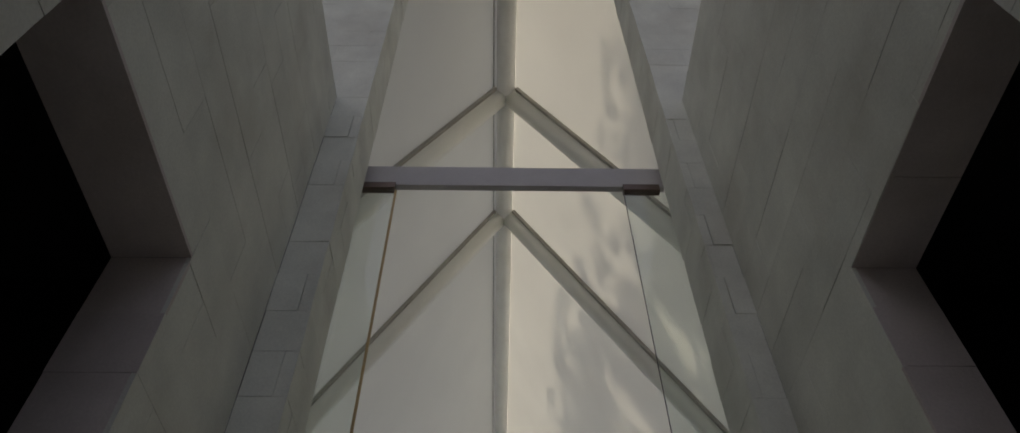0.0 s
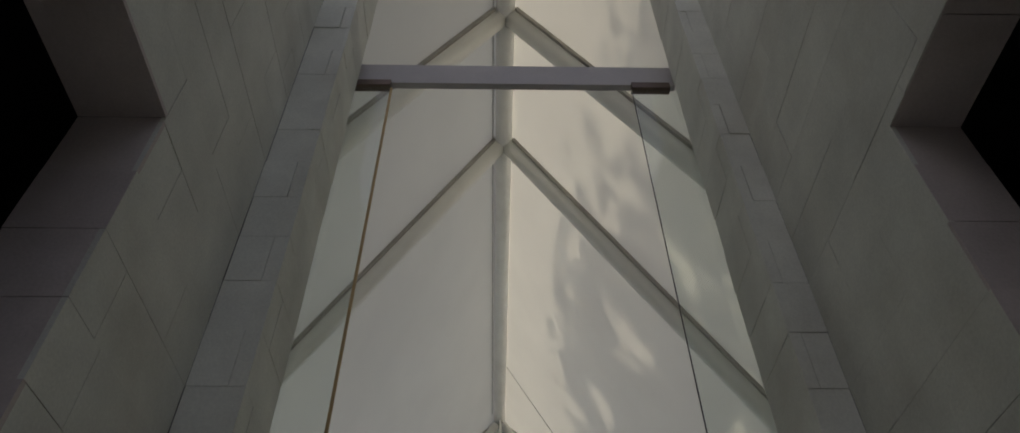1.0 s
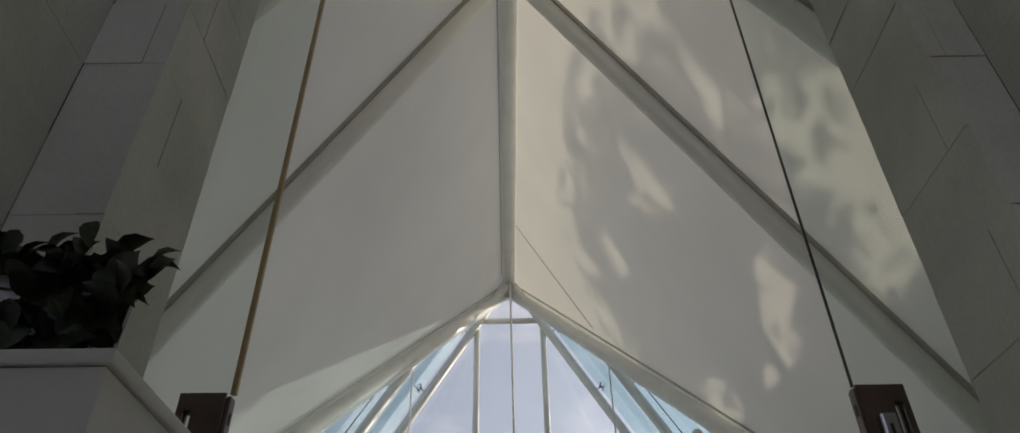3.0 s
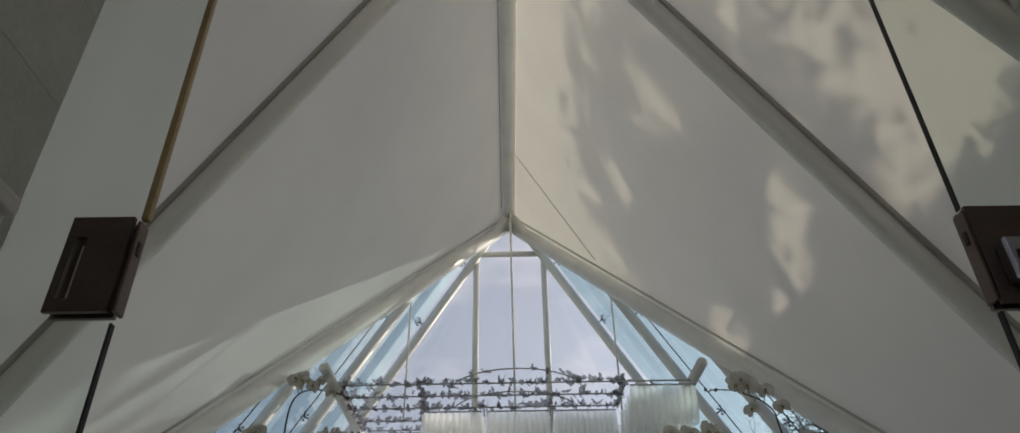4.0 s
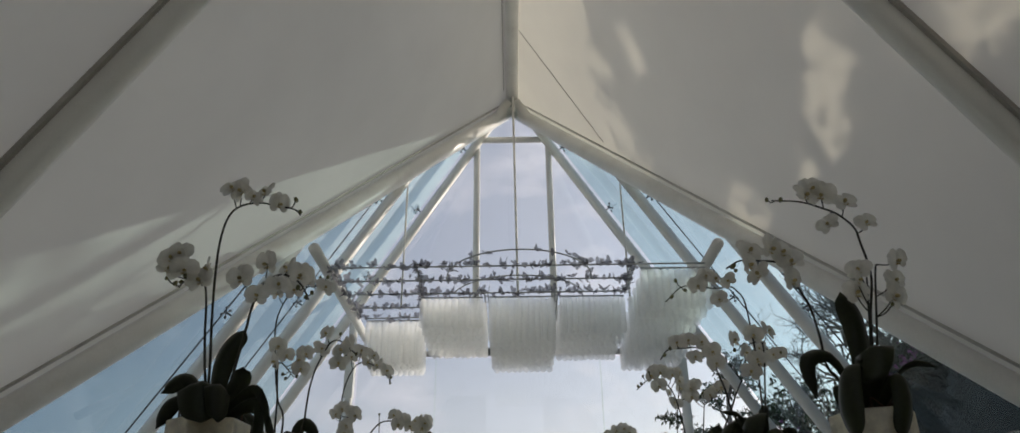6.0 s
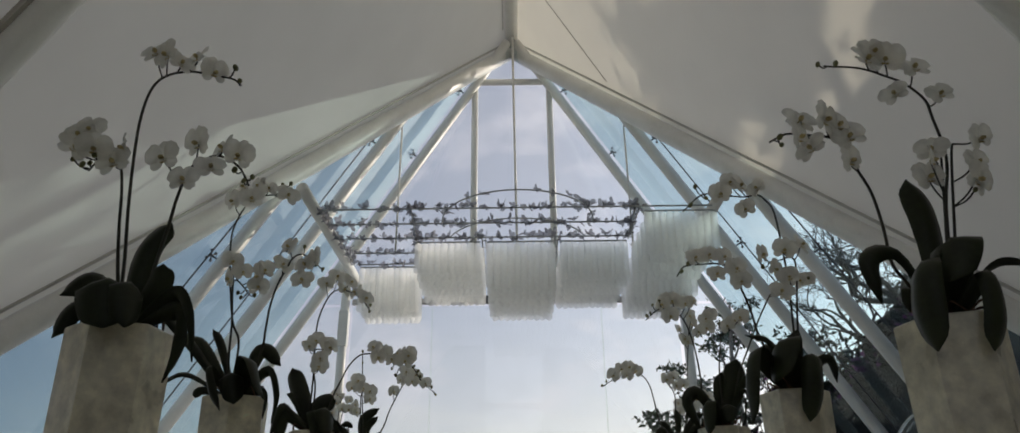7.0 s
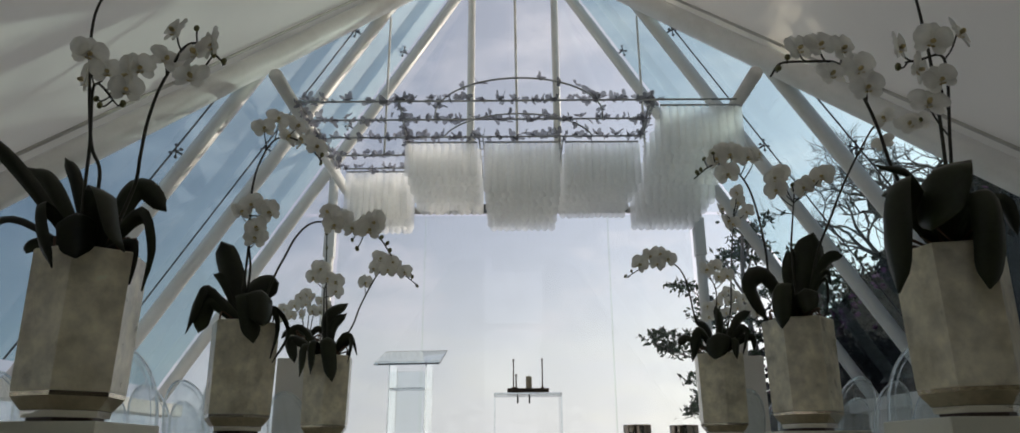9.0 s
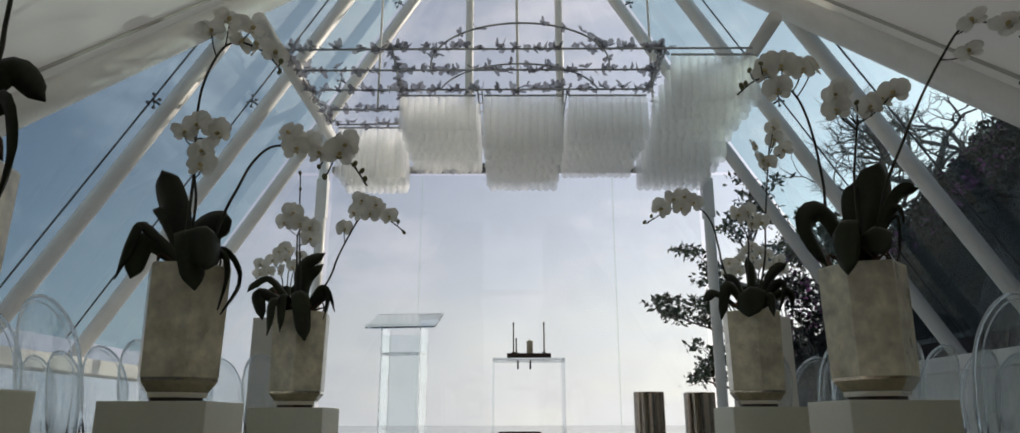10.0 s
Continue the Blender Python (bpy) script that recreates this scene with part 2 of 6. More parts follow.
M_CABLE = material("steel cable", (0.10, 0.11, 0.12), 0.4, metal=0.6)
M_SHELL = material("capiz shell inlay", (0.78, 0.74, 0.57), 0.30, vary=0.40, scale=11.0, fine=30, bump=0.05, per_object=0.06, stain=(0.47, 0.43, 0.28), stain_amount=0.7, stain_scale=13.0, coat=0.15)
M_VASEBASE = material("smoked mirror vase foot", (0.42, 0.37, 0.28), 0.06, metal=0.85, vary=0.35, scale=14)
M_FOOTGLINT = material("bright band for the foot glint", (0.86, 0.84, 0.80), 0.10, metal=1.0, vary=0.06, scale=12)
M_PEDESTAL = material("cream lacquered pedestal", (0.72, 0.73, 0.61), 0.42, vary=0.05, scale=1.6, fine=60, bump=0.05, stain=(0.4, 0.37, 0.3), stain_amount=0.2)
M_WHITEPED = material("white pedestal paint", (0.82, 0.81, 0.75), 0.5, vary=0.05, scale=2)
M_LEAF = material("dark orchid leaf", (0.024, 0.030, 0.013), 0.48, spec=0.3, vary=0.35, scale=9, fine=70, bump=0.1, per_object=0.25)
M_WREATH = material("green wreath leaf", (0.050, 0.064, 0.030), 0.42, vary=0.4, scale=12, fine=80, bump=0.1, per_object=0.35)
M_STEM = material("brown green flower stem", (0.035, 0.034, 0.018), 0.5, vary=0.3, scale=15)
M_ROOT = material("orchid bark and roots", (0.10, 0.055, 0.03), 0.85, vary=0.5, scale=25, fine=90, bump=0.6, depth=0.01)
M_PETAL = sheet_material("white orchid petal", (0.88, 0.87, 0.82), 0.45, (0.88, 0.87, 0.79), vary=0.08, scale=30)
M_LIP = material("yellow orchid lip", (0.56, 0.46, 0.22), 0.5, vary=0.3, scale=60)
M_BUD = material("green orchid bud", (0.16, 0.16, 0.06), 0.5, vary=0.3, scale=40)
# the white mix on the chairs stands in for their pale reflections
M_CHAIR = pane_material("clear polycarbonate", (0.92, 0.95, 0.96), ior=2.0, dust_sheen=0.09, rough=0.02, wave=0.09)
M_CHAIRRIM = clear_material("polycarbonate rim", (0.80, 0.84, 0.86), 1.58, 0.02)
M_ACRYLIC = clear_material("clear acrylic", (0.90, 0.95, 0.97), 1.49, 0.02)
M_STRIP = sheet_material("frosted white lamella", (0.93, 0.93, 0.90), 0.90, (0.98, 0.98, 0.96), vary=0.04, scale=20, clear=0.38)
M_RAIL = material("grey canopy rail", (0.45, 0.46, 0.47), 0.4, metal=0.3, vary=0.1, scale=6)
M_BUTTERFLY = sheet_material("grey butterfly wing", (0.22, 0.22, 0.25), 0.4, (0.42, 0.42, 0.48), vary=0.35, scale=14, clear=0.20)
M_BARK = material("pale grey bark", (0.24, 0.22, 0.20), 0.9, vary=0.3, scale=6, fine=40, bump=0.5, depth=0.02)
M_FOLIAGE = material("tree leaf", (0.045, 0.075, 0.035), 0.5, vary=0.4, scale=3, per_island=0.4)
# darker than the tree leaf: the bank's shade is put into the colour
M_HILLLEAF = material("bank leaf, shade in the colour", (0.013, 0.014, 0.013), 0.7, vary=0.4, scale=2, per_island=0.5)
M_BOUGAIN = material("purple bougainvillea bract", (0.22, 0.06, 0.20), 0.6, vary=0.4, scale=5, per_island=0.5)
# earth nearly black, to carry the shade on the bank
M_EARTH = material("earth bank, shade in the colour", (0.010, 0.010, 0.011), 0.95, vary=0.4, scale=0.8, fine=12, bump=0.8, depth=0.1)
M_GROUND = material("dry garden ground", (0.34, 0.32, 0.26), 0.95, vary=0.3, scale=0.5, fine=8, bump=0.4, depth=0.03)
M_SEA = material("calm sea", (0.17, 0.20, 0.21), 0.04, vary=0.2, scale=0.02, fine=0.3, bump=0.01, depth=0.05)
M_CARD = material("white printed card", (0.84, 0.85, 0.90), 0.5, vary=0.05, scale=6)
M_INK = material("black ink", (0.03, 0.03, 0.04), 0.5)
M_CANDLE = material("ivory candle wax", (0.66, 0.58, 0.42), 0.55, vary=0.05, scale=20)
M_WOOD = material("dark stained wood", (0.07, 0.05, 0.035), 0.5, vary=0.3, scale=14)

# ---------------------------------------------------------------- mesh helpers
def finish(bm, name, mat, smooth=False):
    me = bpy.data.meshes.new(name)
    bmesh.ops.recalc_face_normals(bm, faces=bm.faces)
    bm.to_mesh(me)
    bm.free()
    for m in (mat if isinstance(mat, (list, tuple)) else [mat]):
        me.materials.append(m)
    if smooth:
        me.polygons.foreach_set("use_smooth", [True] * len(me.polygons))
    return me


def part(name, bm, mat, parent=None, label="", smooth=False, m=None):
    ob = new(name, bm if isinstance(bm, bpy.types.Mesh) else finish(bm, name, mat, smooth))
    if m is not None:
        ob.matrix_basis = m
    ob.parent = parent
    if label:
        ob["label"] = label
    return ob


def empty(name, m=None):
    ob = new(name)
    ob.empty_display_size = 0.1
    if m is not None:
        ob.matrix_basis = m
    return ob


def box(bm, lo, hi, bevel=0.0, segments=2):
    g = bmesh.ops.create_cube(bm, size=1, matrix=Matrix.LocRotScale([(a + b) / 2 for a, b in zip(lo, hi)], None, [b - a for a, b in zip(lo, hi)]))
    if bevel:
        edges = {e for v in g["verts"] for e in v.link_edges}
        bmesh.ops.bevel(bm, geom=list(edges), offset=bevel, segments=segments, affect="EDGES", profile=0.6)
    return bm


def boxes(*spans, bevel=0.0):
    bm = bmesh.new()
    for lo, hi in spans:
        box(bm, lo, hi, bevel)
    return bm


def tube(bm, points, radius, sides=12, taper=None, cap=True, squash=None):
    """A round bar along a line of points; radius may change linearly to taper."""
    pts = [Vector(p) for p in points]
    rings, up = [], None
    for i, p in enumerate(pts):
        d = (pts[min(i + 1, len(pts) - 1)] - pts[max(i - 1, 0)]).normalized()
        if up is None:
            up = d.orthogonal().normalized()
        up = (up - d * up.dot(d)).normalized()
        side = d.cross(up)
        f = i / max(len(pts) - 1, 1)
        r = radius if taper is None else radius + (taper - radius) * f
        rings.append([bm.verts.new(p + r * (up * math.cos(a) + side * math.sin(a))) for a in (math.tau * k / sides for k in range(sides))])
    for a, b in zip(rings, rings[1:]):
        for k in range(sides):
            bm.faces.new((a[k], a[(k + 1) % sides], b[(k + 1) % sides], b[k]))
    if cap:
        bm.faces.new(rings[0][::-1])
        bm.faces.new(rings[-1])
    return bm


def bar(points, radius, sides=14, taper=None):
    return tube(bmesh.new(), points, radius, sides, taper)


def slab(points, thick, normal):
    """A flat plate: the outline, thickened along the normal."""
    bm = bmesh.new()
    n = Vector(normal).normalized() * thick
    a = [bm.verts.new(Vector(p)) for p in points]
    b = [bm.verts.new(Vector(p) + n) for p in points]
    bm.faces.new(a)
    bm.faces.new(b[::-1])
    for i in range(len(a)):
        j = (i + 1) % len(a)
        bm.faces.new((a[i], b[i], b[j], a[j]))
    return bm


def lathe(profile, sides, turn=0.0):
    """A turned (or many-sided) body from (radius, height) pairs."""
    bm = bmesh.new()
    rings = [[bm.verts.new((r * math.cos(a), r * math.sin(a), z)) for a in (turn + math.tau * k / sides for k in range(sides))] for r, z in profile]
    for a, b in zip(rings, rings[1:]):
        for k in range(sides):
            bm.faces.new((a[k], a[(k + 1) % sides], b[(k + 1) % sides], b[k]))
    bm.faces.new(rings[0][::-1])
    bm.faces.new(rings[-1])
    return bm


def smooth_line(points, steps=6):
    """A Catmull-Rom line through the points."""
    p = [Vector(q) for q in points]
    p = [p[0] * 2 - p[1], *p, p[-1] * 2 - p[-2]]
    out = []
    for i in range(1, len(p) - 2):
        for k in range(steps):
            t = k / steps
            a, b, c, d = p[i - 1], p[i], p[i + 1], p[i + 2]
            out.append(0.5 * (2 * b + (c - a) * t + (2 * a - 5 * b + 4 * c - d) * t * t + (3 * b - a - 3 * c + d) * t ** 3))
    return out + [p[-2]]


PITCH = 1.6                     # rise of the roof over its half width
RIDGE_TUBE, RIDGE_SKIN, RIDGE_GLASS = 10.76, 11.06, 11.21
def on_roof(x, y, ridge):
    return Vector((x, y, ridge - PITCH * abs(x)))


# ---------------------------------------------------------------- ground and sea
bm = bmesh.new()
for a, b in (((-9.5, -60), (60, 30)),):
    bm.faces.new([bm.verts.new((x, y, -0.12)) for x, y in ((a[0], a[1]), (b[0], a[1]), (b[0], b[1]), (a[0], b[1]))])
ring = [bm.verts.new((x, y, -0.12)) for x, y in ((-9.5, 30.002), (60, 30.002))] + [bm.verts.new((60, 44, -24.9)), bm.verts.new((-20, 44, -24.9))]
bm.faces.new(ring)
bm.faces.new([bm.verts.new(p) for p in ((-9.502, -60, -0.12), (-9.502, 30, -0.12), (-20, 44, -24.9), (-20, -60, -24.9))])
tagged(part("ground", bm, M_GROUND), "dry garden ground on a cliff top above the sea", "ground", kind="structure")
bm = bmesh.new()
bm.faces.new([bm.verts.new((x, y, -25)) for x, y in ((-4800, -4800), (4800, -4800), (4800, 4800), (-4800, 4800))])
tagged(part("water", bm, M_SEA), "pale calm sea reaching to the horizon", "sea", kind="structure")

# ---------------------------------------------------------------- floor of the hall
tagged(part("floor", boxes(((-6.3, -5, -0.11), (6.3, 12.6, 0.0))), M_FLOOR), "polished cream stone floor of the chapel", "floor", kind="structure")
tagged(part("floor_stage", boxes(((-6.0, 12.602, -0.11), (6.0, 18.9, 0.31)), bevel=0.01), M_FLOOR), "raised cream stone altar platform", "floor", kind="structure")

# ---------------------------------------------------------------- entrance passage
SK = 0.018                      # cladding thickness
WALL_TOP = 5.3
for side, name, x0, y0, y1, top in ((-1, "wall_west", 1.28, 1.68, 2.812, 2.675), (1, "wall_east", 1.252, 1.64, 2.755, 2.588)):
    a, b = x0 + SK, 1.59 if side < 0 else 1.50
    spans = [((a, -4.5, 0), (b, y0 - SK, WALL_TOP)), ((a, y1 + SK, 0), (b, 3.65, WALL_TOP)), ((a, y0 - SK, top + SK), (b, y1 + SK, WALL_TOP))]
    if side < 0:
        spans = [((-h[0], l[1], l[2]), (-l[0], h[1], h[2])) for l, h in spans]
    wall = part(name, boxes(*spans), M_JOINT)
    tagged(wall, "tall passage wall clad in pale weathered limestone slabs, with a doorway", "stone wall", kind="structure")
    s = lambda lo, hi: (lo, hi) if side > 0 else ((-hi[0], lo[1], lo[2]), (-lo[0], hi[1], hi[2]))
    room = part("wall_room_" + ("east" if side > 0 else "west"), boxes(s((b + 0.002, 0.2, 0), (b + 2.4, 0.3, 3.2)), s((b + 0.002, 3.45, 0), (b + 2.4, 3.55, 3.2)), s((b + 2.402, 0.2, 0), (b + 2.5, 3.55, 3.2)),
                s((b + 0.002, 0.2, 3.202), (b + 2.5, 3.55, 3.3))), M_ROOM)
    tagged(room, "side room behind the doorway, its darkness put into the wall colour", "room wall", kind="structure")

# the cross wall with the tall slot that leads into the hall
OPEN, SLOT_TOP, Y0, Y1 = 1.05, 9.7, 3.65, 4.05
portal = part("wall_portal", boxes(((-7, Y0 + SK, 0), (-OPEN - SK, Y1, 12.2)), ((1.09 + SK, Y0 + SK, 0), (7, Y1, 12.2)), ((-OPEN - SK, Y0 + SK, SLOT_TOP), (1.09 + SK, Y1, 12.2))), M_JOINT)
tagged(portal, "cross wall clad in pale limestone blocks round a tall narrow opening", "stone wall", kind="structure")
# outer walls and ceiling out of view, added to limit the daylight
tagged(part("wall_upper", boxes(((-6.2, -4.5, WALL_TOP), (-6.0, 3.648, 10.4)), ((6.0, -4.5, WALL_TOP), (6.2, 3.648, 10.4)), ((-6.0, -4.5, WALL_TOP - 0.2), (-1.592, 3.648, WALL_TOP)), ((1.592, -4.5, WALL_TOP - 0.2), (6.0, 3.648, WALL_TOP)),
       ((-6.2, -4.5, 0), (-6.0, 3.648, WALL_TOP - 0.002)), ((6.0, -4.5, 0), (6.2, 3.648, WALL_TOP - 0.002))), M_PLASTER), "unseen plain outer walls, added to limit daylight in the passage", "wall", kind="structure")
tagged(part("ceiling_porch", boxes(((-6.2, 1.4, 10.402), (6.2, 3.648, 10.6))), M_PLASTER), "unseen plain white ceiling, added to limit daylight in the passage", "ceiling", kind="structure")

# sliding glass doors, parked open against the jambs, under a grey transom
tagged(part("transom_beam", boxes(((-1.10, 4.108, 4.855), (1.12, 4.158, 5.08)), bevel=0.005), M_GREYMETAL), "grey painted steel transom beam across the entrance", "beam", kind="structure")
def sliding_door(side):
    door = tagged(empty("door_1" if side < 0 else "door_2", pose(0, 4.11, 0)), "frameless glass sliding door parked open, with a bronze pull plate", "glass door", "entrance doors", "structure")
    e = 0.838 if side < 0 else 0.812
    lo, hi = (e, 1.9)
    mir = lambda a, b: (a, b) if side > 0 else (-b, -a)
    x0, x1 = mir(lo, hi)
    pane = part("pane", boxes(((x0, -0.006, 0.02), (x1, 0.006, 4.788)), bevel=0.0015), M_DOORGLASS, door)
    pane.visible_shadow = False
    x0, x1 = mir(e - 0.004, e + 0.26)
    part("top_rail", boxes(((x0, -0.03, 4.79), (x1, 0.03, 4.852)), bevel=0.004), M_BRONZE, door, "dark top rail")
    strip = (M_BRASS, 0.016) if side < 0 else (M_DARK, 0.0035)
    x0, x1 = mir(e - strip[1], e - 0.001)
    part("edge_strip", boxes(((x0, -0.008, 1.332), (x1, 0.008, 4.788)), bevel=0.002), strip[0], door, "worn brass edge strip" if side < 0 else "dark edge seal")
    x0, x1 = mir(e - 0.006, e - 0.001)
    part("edge_seal", boxes(((x0, -0.007, 0.02), (x1, 0.007, 1.105)), bevel=0.001), M_DARK, door, "dark edge seal")
    # pull plate with a slot, front and back
    for fy in (-0.020, 0.010):
        bm = bmesh.new()
        w0, w1, h0, h1 = (0.008 if side < 0 else 0.0), 0.128, (1.123 if side < 0 else 1.117), 1.330
        s0, s1, t0, t1 = 0.088, 0.112, 1.150, 1.284
        fx = lambda x: side * (e - 0.004 + x)
        for a, b, c, d in ((w0, s0, h0, h1), (s1, w1, h0, h1), (s0, s1, h0, t0), (s0, s1, t1, h1)):
            xs = sorted((fx(a), fx(b)))
            box(bm, (xs[0], fy, c), (xs[1], fy + 0.010, d))
        bmesh.ops.remove_doubles(bm, verts=bm.verts, dist=1e-4)
        part("pull_plate", bm, M_BRONZE, door, "brushed bronze pull plate with a slot")
    xs = sorted((side * (e - 0.010), side * (e - 0.002)))
    part("lock_edge", boxes(((xs[0], -0.016, 1.125), (xs[1], 0.018, 1.322)), bevel=0.002), M_BRONZE, door)
    part("lock_latch", boxes(((xs[0] - 0.002, -0.006, 1.25), (xs[1] + 0.002, 0.006, 1.28)), bevel=0.001), M_DARK, door)
    if side > 0:
        lock = part("lock_box", boxes(((e + 0.022, -0.052, 1.15), (e + 0.062, -0.021, 1.24)), bevel=0.006), M_CHROME, door, "chrome lock box with a keyhole")
        part("keyhole", boxes(((e + 0.038, -0.0545, 1.18), (e + 0.046, -0.0522, 1.21)), bevel=0.001), M_DARK, lock)
    return door
sliding_door(-1)
sliding_door(1)

# ---------------------------------------------------------------- roof of the hall
FRONT = 4.06
def edge_y(x):                  # where the membrane ends and the glass begins
    return 18.82 - 1.32 * abs(x)
LOW = 5.95
for side in (-1, 1):
    bm = bmesh.new()
    nx, ny = 26, 40
    grid = []
    for i in range(nx + 1):
        x = LOW * i / nx
        row = []
        for j in range(ny + 1):
            y = FRONT + (edge_y(x) + 0.24 - FRONT) * j / ny
            bays = [4.06, 6.85, 9.3, 14.2]
            k = max(q for q in range(3) if bays[q] <= min(y, 14.19))
            f = min(max((y - bays[k]) / (bays[k + 1] - bays[k]), 0), 1)
            sag = 0.045 * math.sin(math.pi * f) * math.sin(math.pi * i / nx)
            row.append(bm.verts.new(on_roof(side * x, y, RIDGE_SKIN - sag)))
        grid.append(row)
    for i in range(nx):
        for j in range(ny):
            bm.faces.new((grid[i][j], grid[i + 1][j], grid[i + 1][j + 1], grid[i][j + 1]))
    ob = part("roof_membrane_" + ("east" if side > 0 else "west"), bm, M_MEMBRANE, smooth=True)
    tagged(ob, "stretched white roof membrane, steeply sloping" + (", dappled by tree shade" if side > 0 else ""), "roof membrane", "roof membranes", "structure")
    # rafters under the membrane, each with a dark keder rail above it
    for y, slant in ((6.85, 0.0), (9.30, 0.070 if side < 0 else 0.035)):
        n = Vector((side * PITCH, 0, 1)).normalized()
        edge = lambda x, dy, drop: on_roof(side * x, y + slant * x + dy, RIDGE_SKIN) - n * drop
        bm = bmesh.new()
        profile = [(0.01 + 0.15 * math.copysign(abs(math.cos(a)) ** 0.75, -math.cos(a)), 0.01 + 0.22 * math.sin(a) ** 0.8) for a in (math.pi * k / 14 for k in range(15))]
        rows = [[bm.verts.new(edge(x, dy, drop)) for dy, drop in profile] for x in (0.06, 1.5, 3.0, 4.5, LOW)]
        for p, q in zip(rows, rows[1:]):
            for k in range(14):
                bm.faces.new((p[k], p[k + 1], q[k + 1], q[k]))
        for row in (rows[0], rows[-1][::-1]):
            bm.faces.new(row)
        raf = tagged(part("rafter", bm, M_POCKET, smooth=True), "white steel rafter in a pocket under the membrane", "rafter", "roof rafters", "structure")
        part("keder_rail", slab([edge(0.2, -0.185, 0.07), edge(LOW, -0.185, 0.07), edge(LOW, -0.1255, 0.07), edge(0.2, -0.1255, 0.07)], 0.05, n), M_SEAM, raf, "dark grey rail holding the membrane")
    # glazed rafters
    for y, x in ((14.50, 3.25), (16.30, 1.90), (18.25, 0.10)):
        raf = tagged(part("rafter", bar([on_roof(side * x, y, RIDGE_TUBE), on_roof(side * 5.95, y, RIDGE_TUBE)], 0.10, 20), M_STEEL, smooth=True), "white round steel rafter under the roof glass", "rafter", "roof rafters", "structure")
        u = Vector((side, 0, -PITCH)).normalized()
        n = Vector((side * PITCH, 0, 1)).normalized()
        if y < 18:
            p, q = on_roof(side * (x + 0.05), y, RIDGE_GLASS), on_roof(side * 6.0, y, RIDGE_GLASS)
            part("glazing_joint", bar([p + n * 0.006, q + n * 0.006], 0.012, 8), M_CABLE, raf, "dark silicone glazing joint")
        for d in ((1.6, 3.4, 5.2) if y > 18 else (0.9, 3.3) if y > 16 else (1.7,)):
            c = on_roof(side * x, y, RIDGE_TUBE) + u * d
            if abs(c.x) > 5.8:
                continue
            g = c + n * 0.215
            bm = bmesh.new()
            tube(bm, [c + n * 0.09, g], 0.014, 8)
            for sy in (-1, 1):
                for su in (-1, 1):
                    tip = g + Vector((0, sy * 0.075, 0)) + u * su * 0.06
                    tube(bm, [g, tip], 0.009, 6)
                    tube(bm, [tip - n * 0.012, tip + n * 0.016], 0.020, 10)
            part("spider_fitting", bm, M_CABLE, raf, "dark spider clamp holding the glass")
    # roof glass
    px = lambda y: (19.07 - y) / 1.33
    n = Vector((side * PITCH, 0, 1)).normalized()
    for outline in ([(px(14.49), 14.49), (6.0, 14.49), (6.0, 11.12)], [(px(16.29), 16.29), (6.0, 16.29), (6.0, 14.51), (px(14.51), 14.51)], [(0.47, 18.44), (6.0, 18.44), (6.0, 16.31), (px(16.31), 16.31)]):
        pane = part("roof_pane", slab([on_roof(side * x, y, RIDGE_GLASS) for x, y in outline], 0.012, n), M_ROOFGLASS)
        tagged(pane, "blue-green tinted sloping roof glass pane", "glass pane", "roof glass", "structure")
    # edge beam along the end of the membrane
    eb = [on_roof(side * x, edge_y(x) + 0.02, RIDGE_TUBE + 0.02) for x in (0.02, 1.5, 3.0, 4.5, 6.0)]
    beam = tagged(part("edge_beam", bar(eb, 0.155, 24), M_STEEL, smooth=True), "thick white rounded beam along the slanting edge of the membrane", "beam", "edge beams", "structure")
    se = [on_roof(side * x, edge_y(x) - 0.17, RIDGE_SKIN - 0.10) for x in (0.1, 1.5, 3.0, 4.5, 5.9)]
    part("border_cord", bar(se, 0.020, 12), M_CORD, beam, "grey cord along the membrane border", smooth=True)
    # horizontal tie beam under the glass
    tagged(part("tie_beam", bar([(side * 2.99, 14.0, 5.04), (side * 2.99, 18.45, 5.01)], 0.085, 18), M_STEEL, smooth=True), "white round horizontal tie beam", "beam", "tie beams", "structure")
    # end posts
    tagged(part("end_post", bar([(side * 3.24, 18.3, 0.31), (side * 3.24, 18.3, 5.6)], 0.085, 18), M_STEEL, smooth=True), "white round steel post of the glass end wall", "post", "end posts", "structure")
    tagged(part("gable_post", bar([(side * 0.80, 18.3, 4.65), (side * 0.80, 18.3, 9.62)], 0.07, 18), M_STEEL, smooth=True), "slim white post in the glass gable", "post", "gable posts", "structure")
    # low white beam at the foot of the roof, glass under it
    xs = sorted((side * 5.72, side * 6.15))
    tagged(part("base_beam_" + ("east" if side > 0 else "west"), boxes(((xs[0], 4.06, 1.16), (xs[1], 18.9, 1.36)), bevel=0.015), M_PLASTER), "low white plastered beam at the foot of the roof", "beam", kind="structure")
    xs = sorted((side * 5.90, side * 5.912))
    if side < 0:
        spans = [(4.06, 6.9), (6.91, 9.2), (9.21, 12.0), (12.01, 14.6), (14.61, 16.5), (16.51, 18.4)]
        for a, b in spans:
            pane = tagged(part("side_pane", boxes(((xs[0], a, 0.0), (xs[1], b, 1.158))), M_ENDGLASS), "low clear glass pane under the side beam", "glass pane", "side panes", "structure")
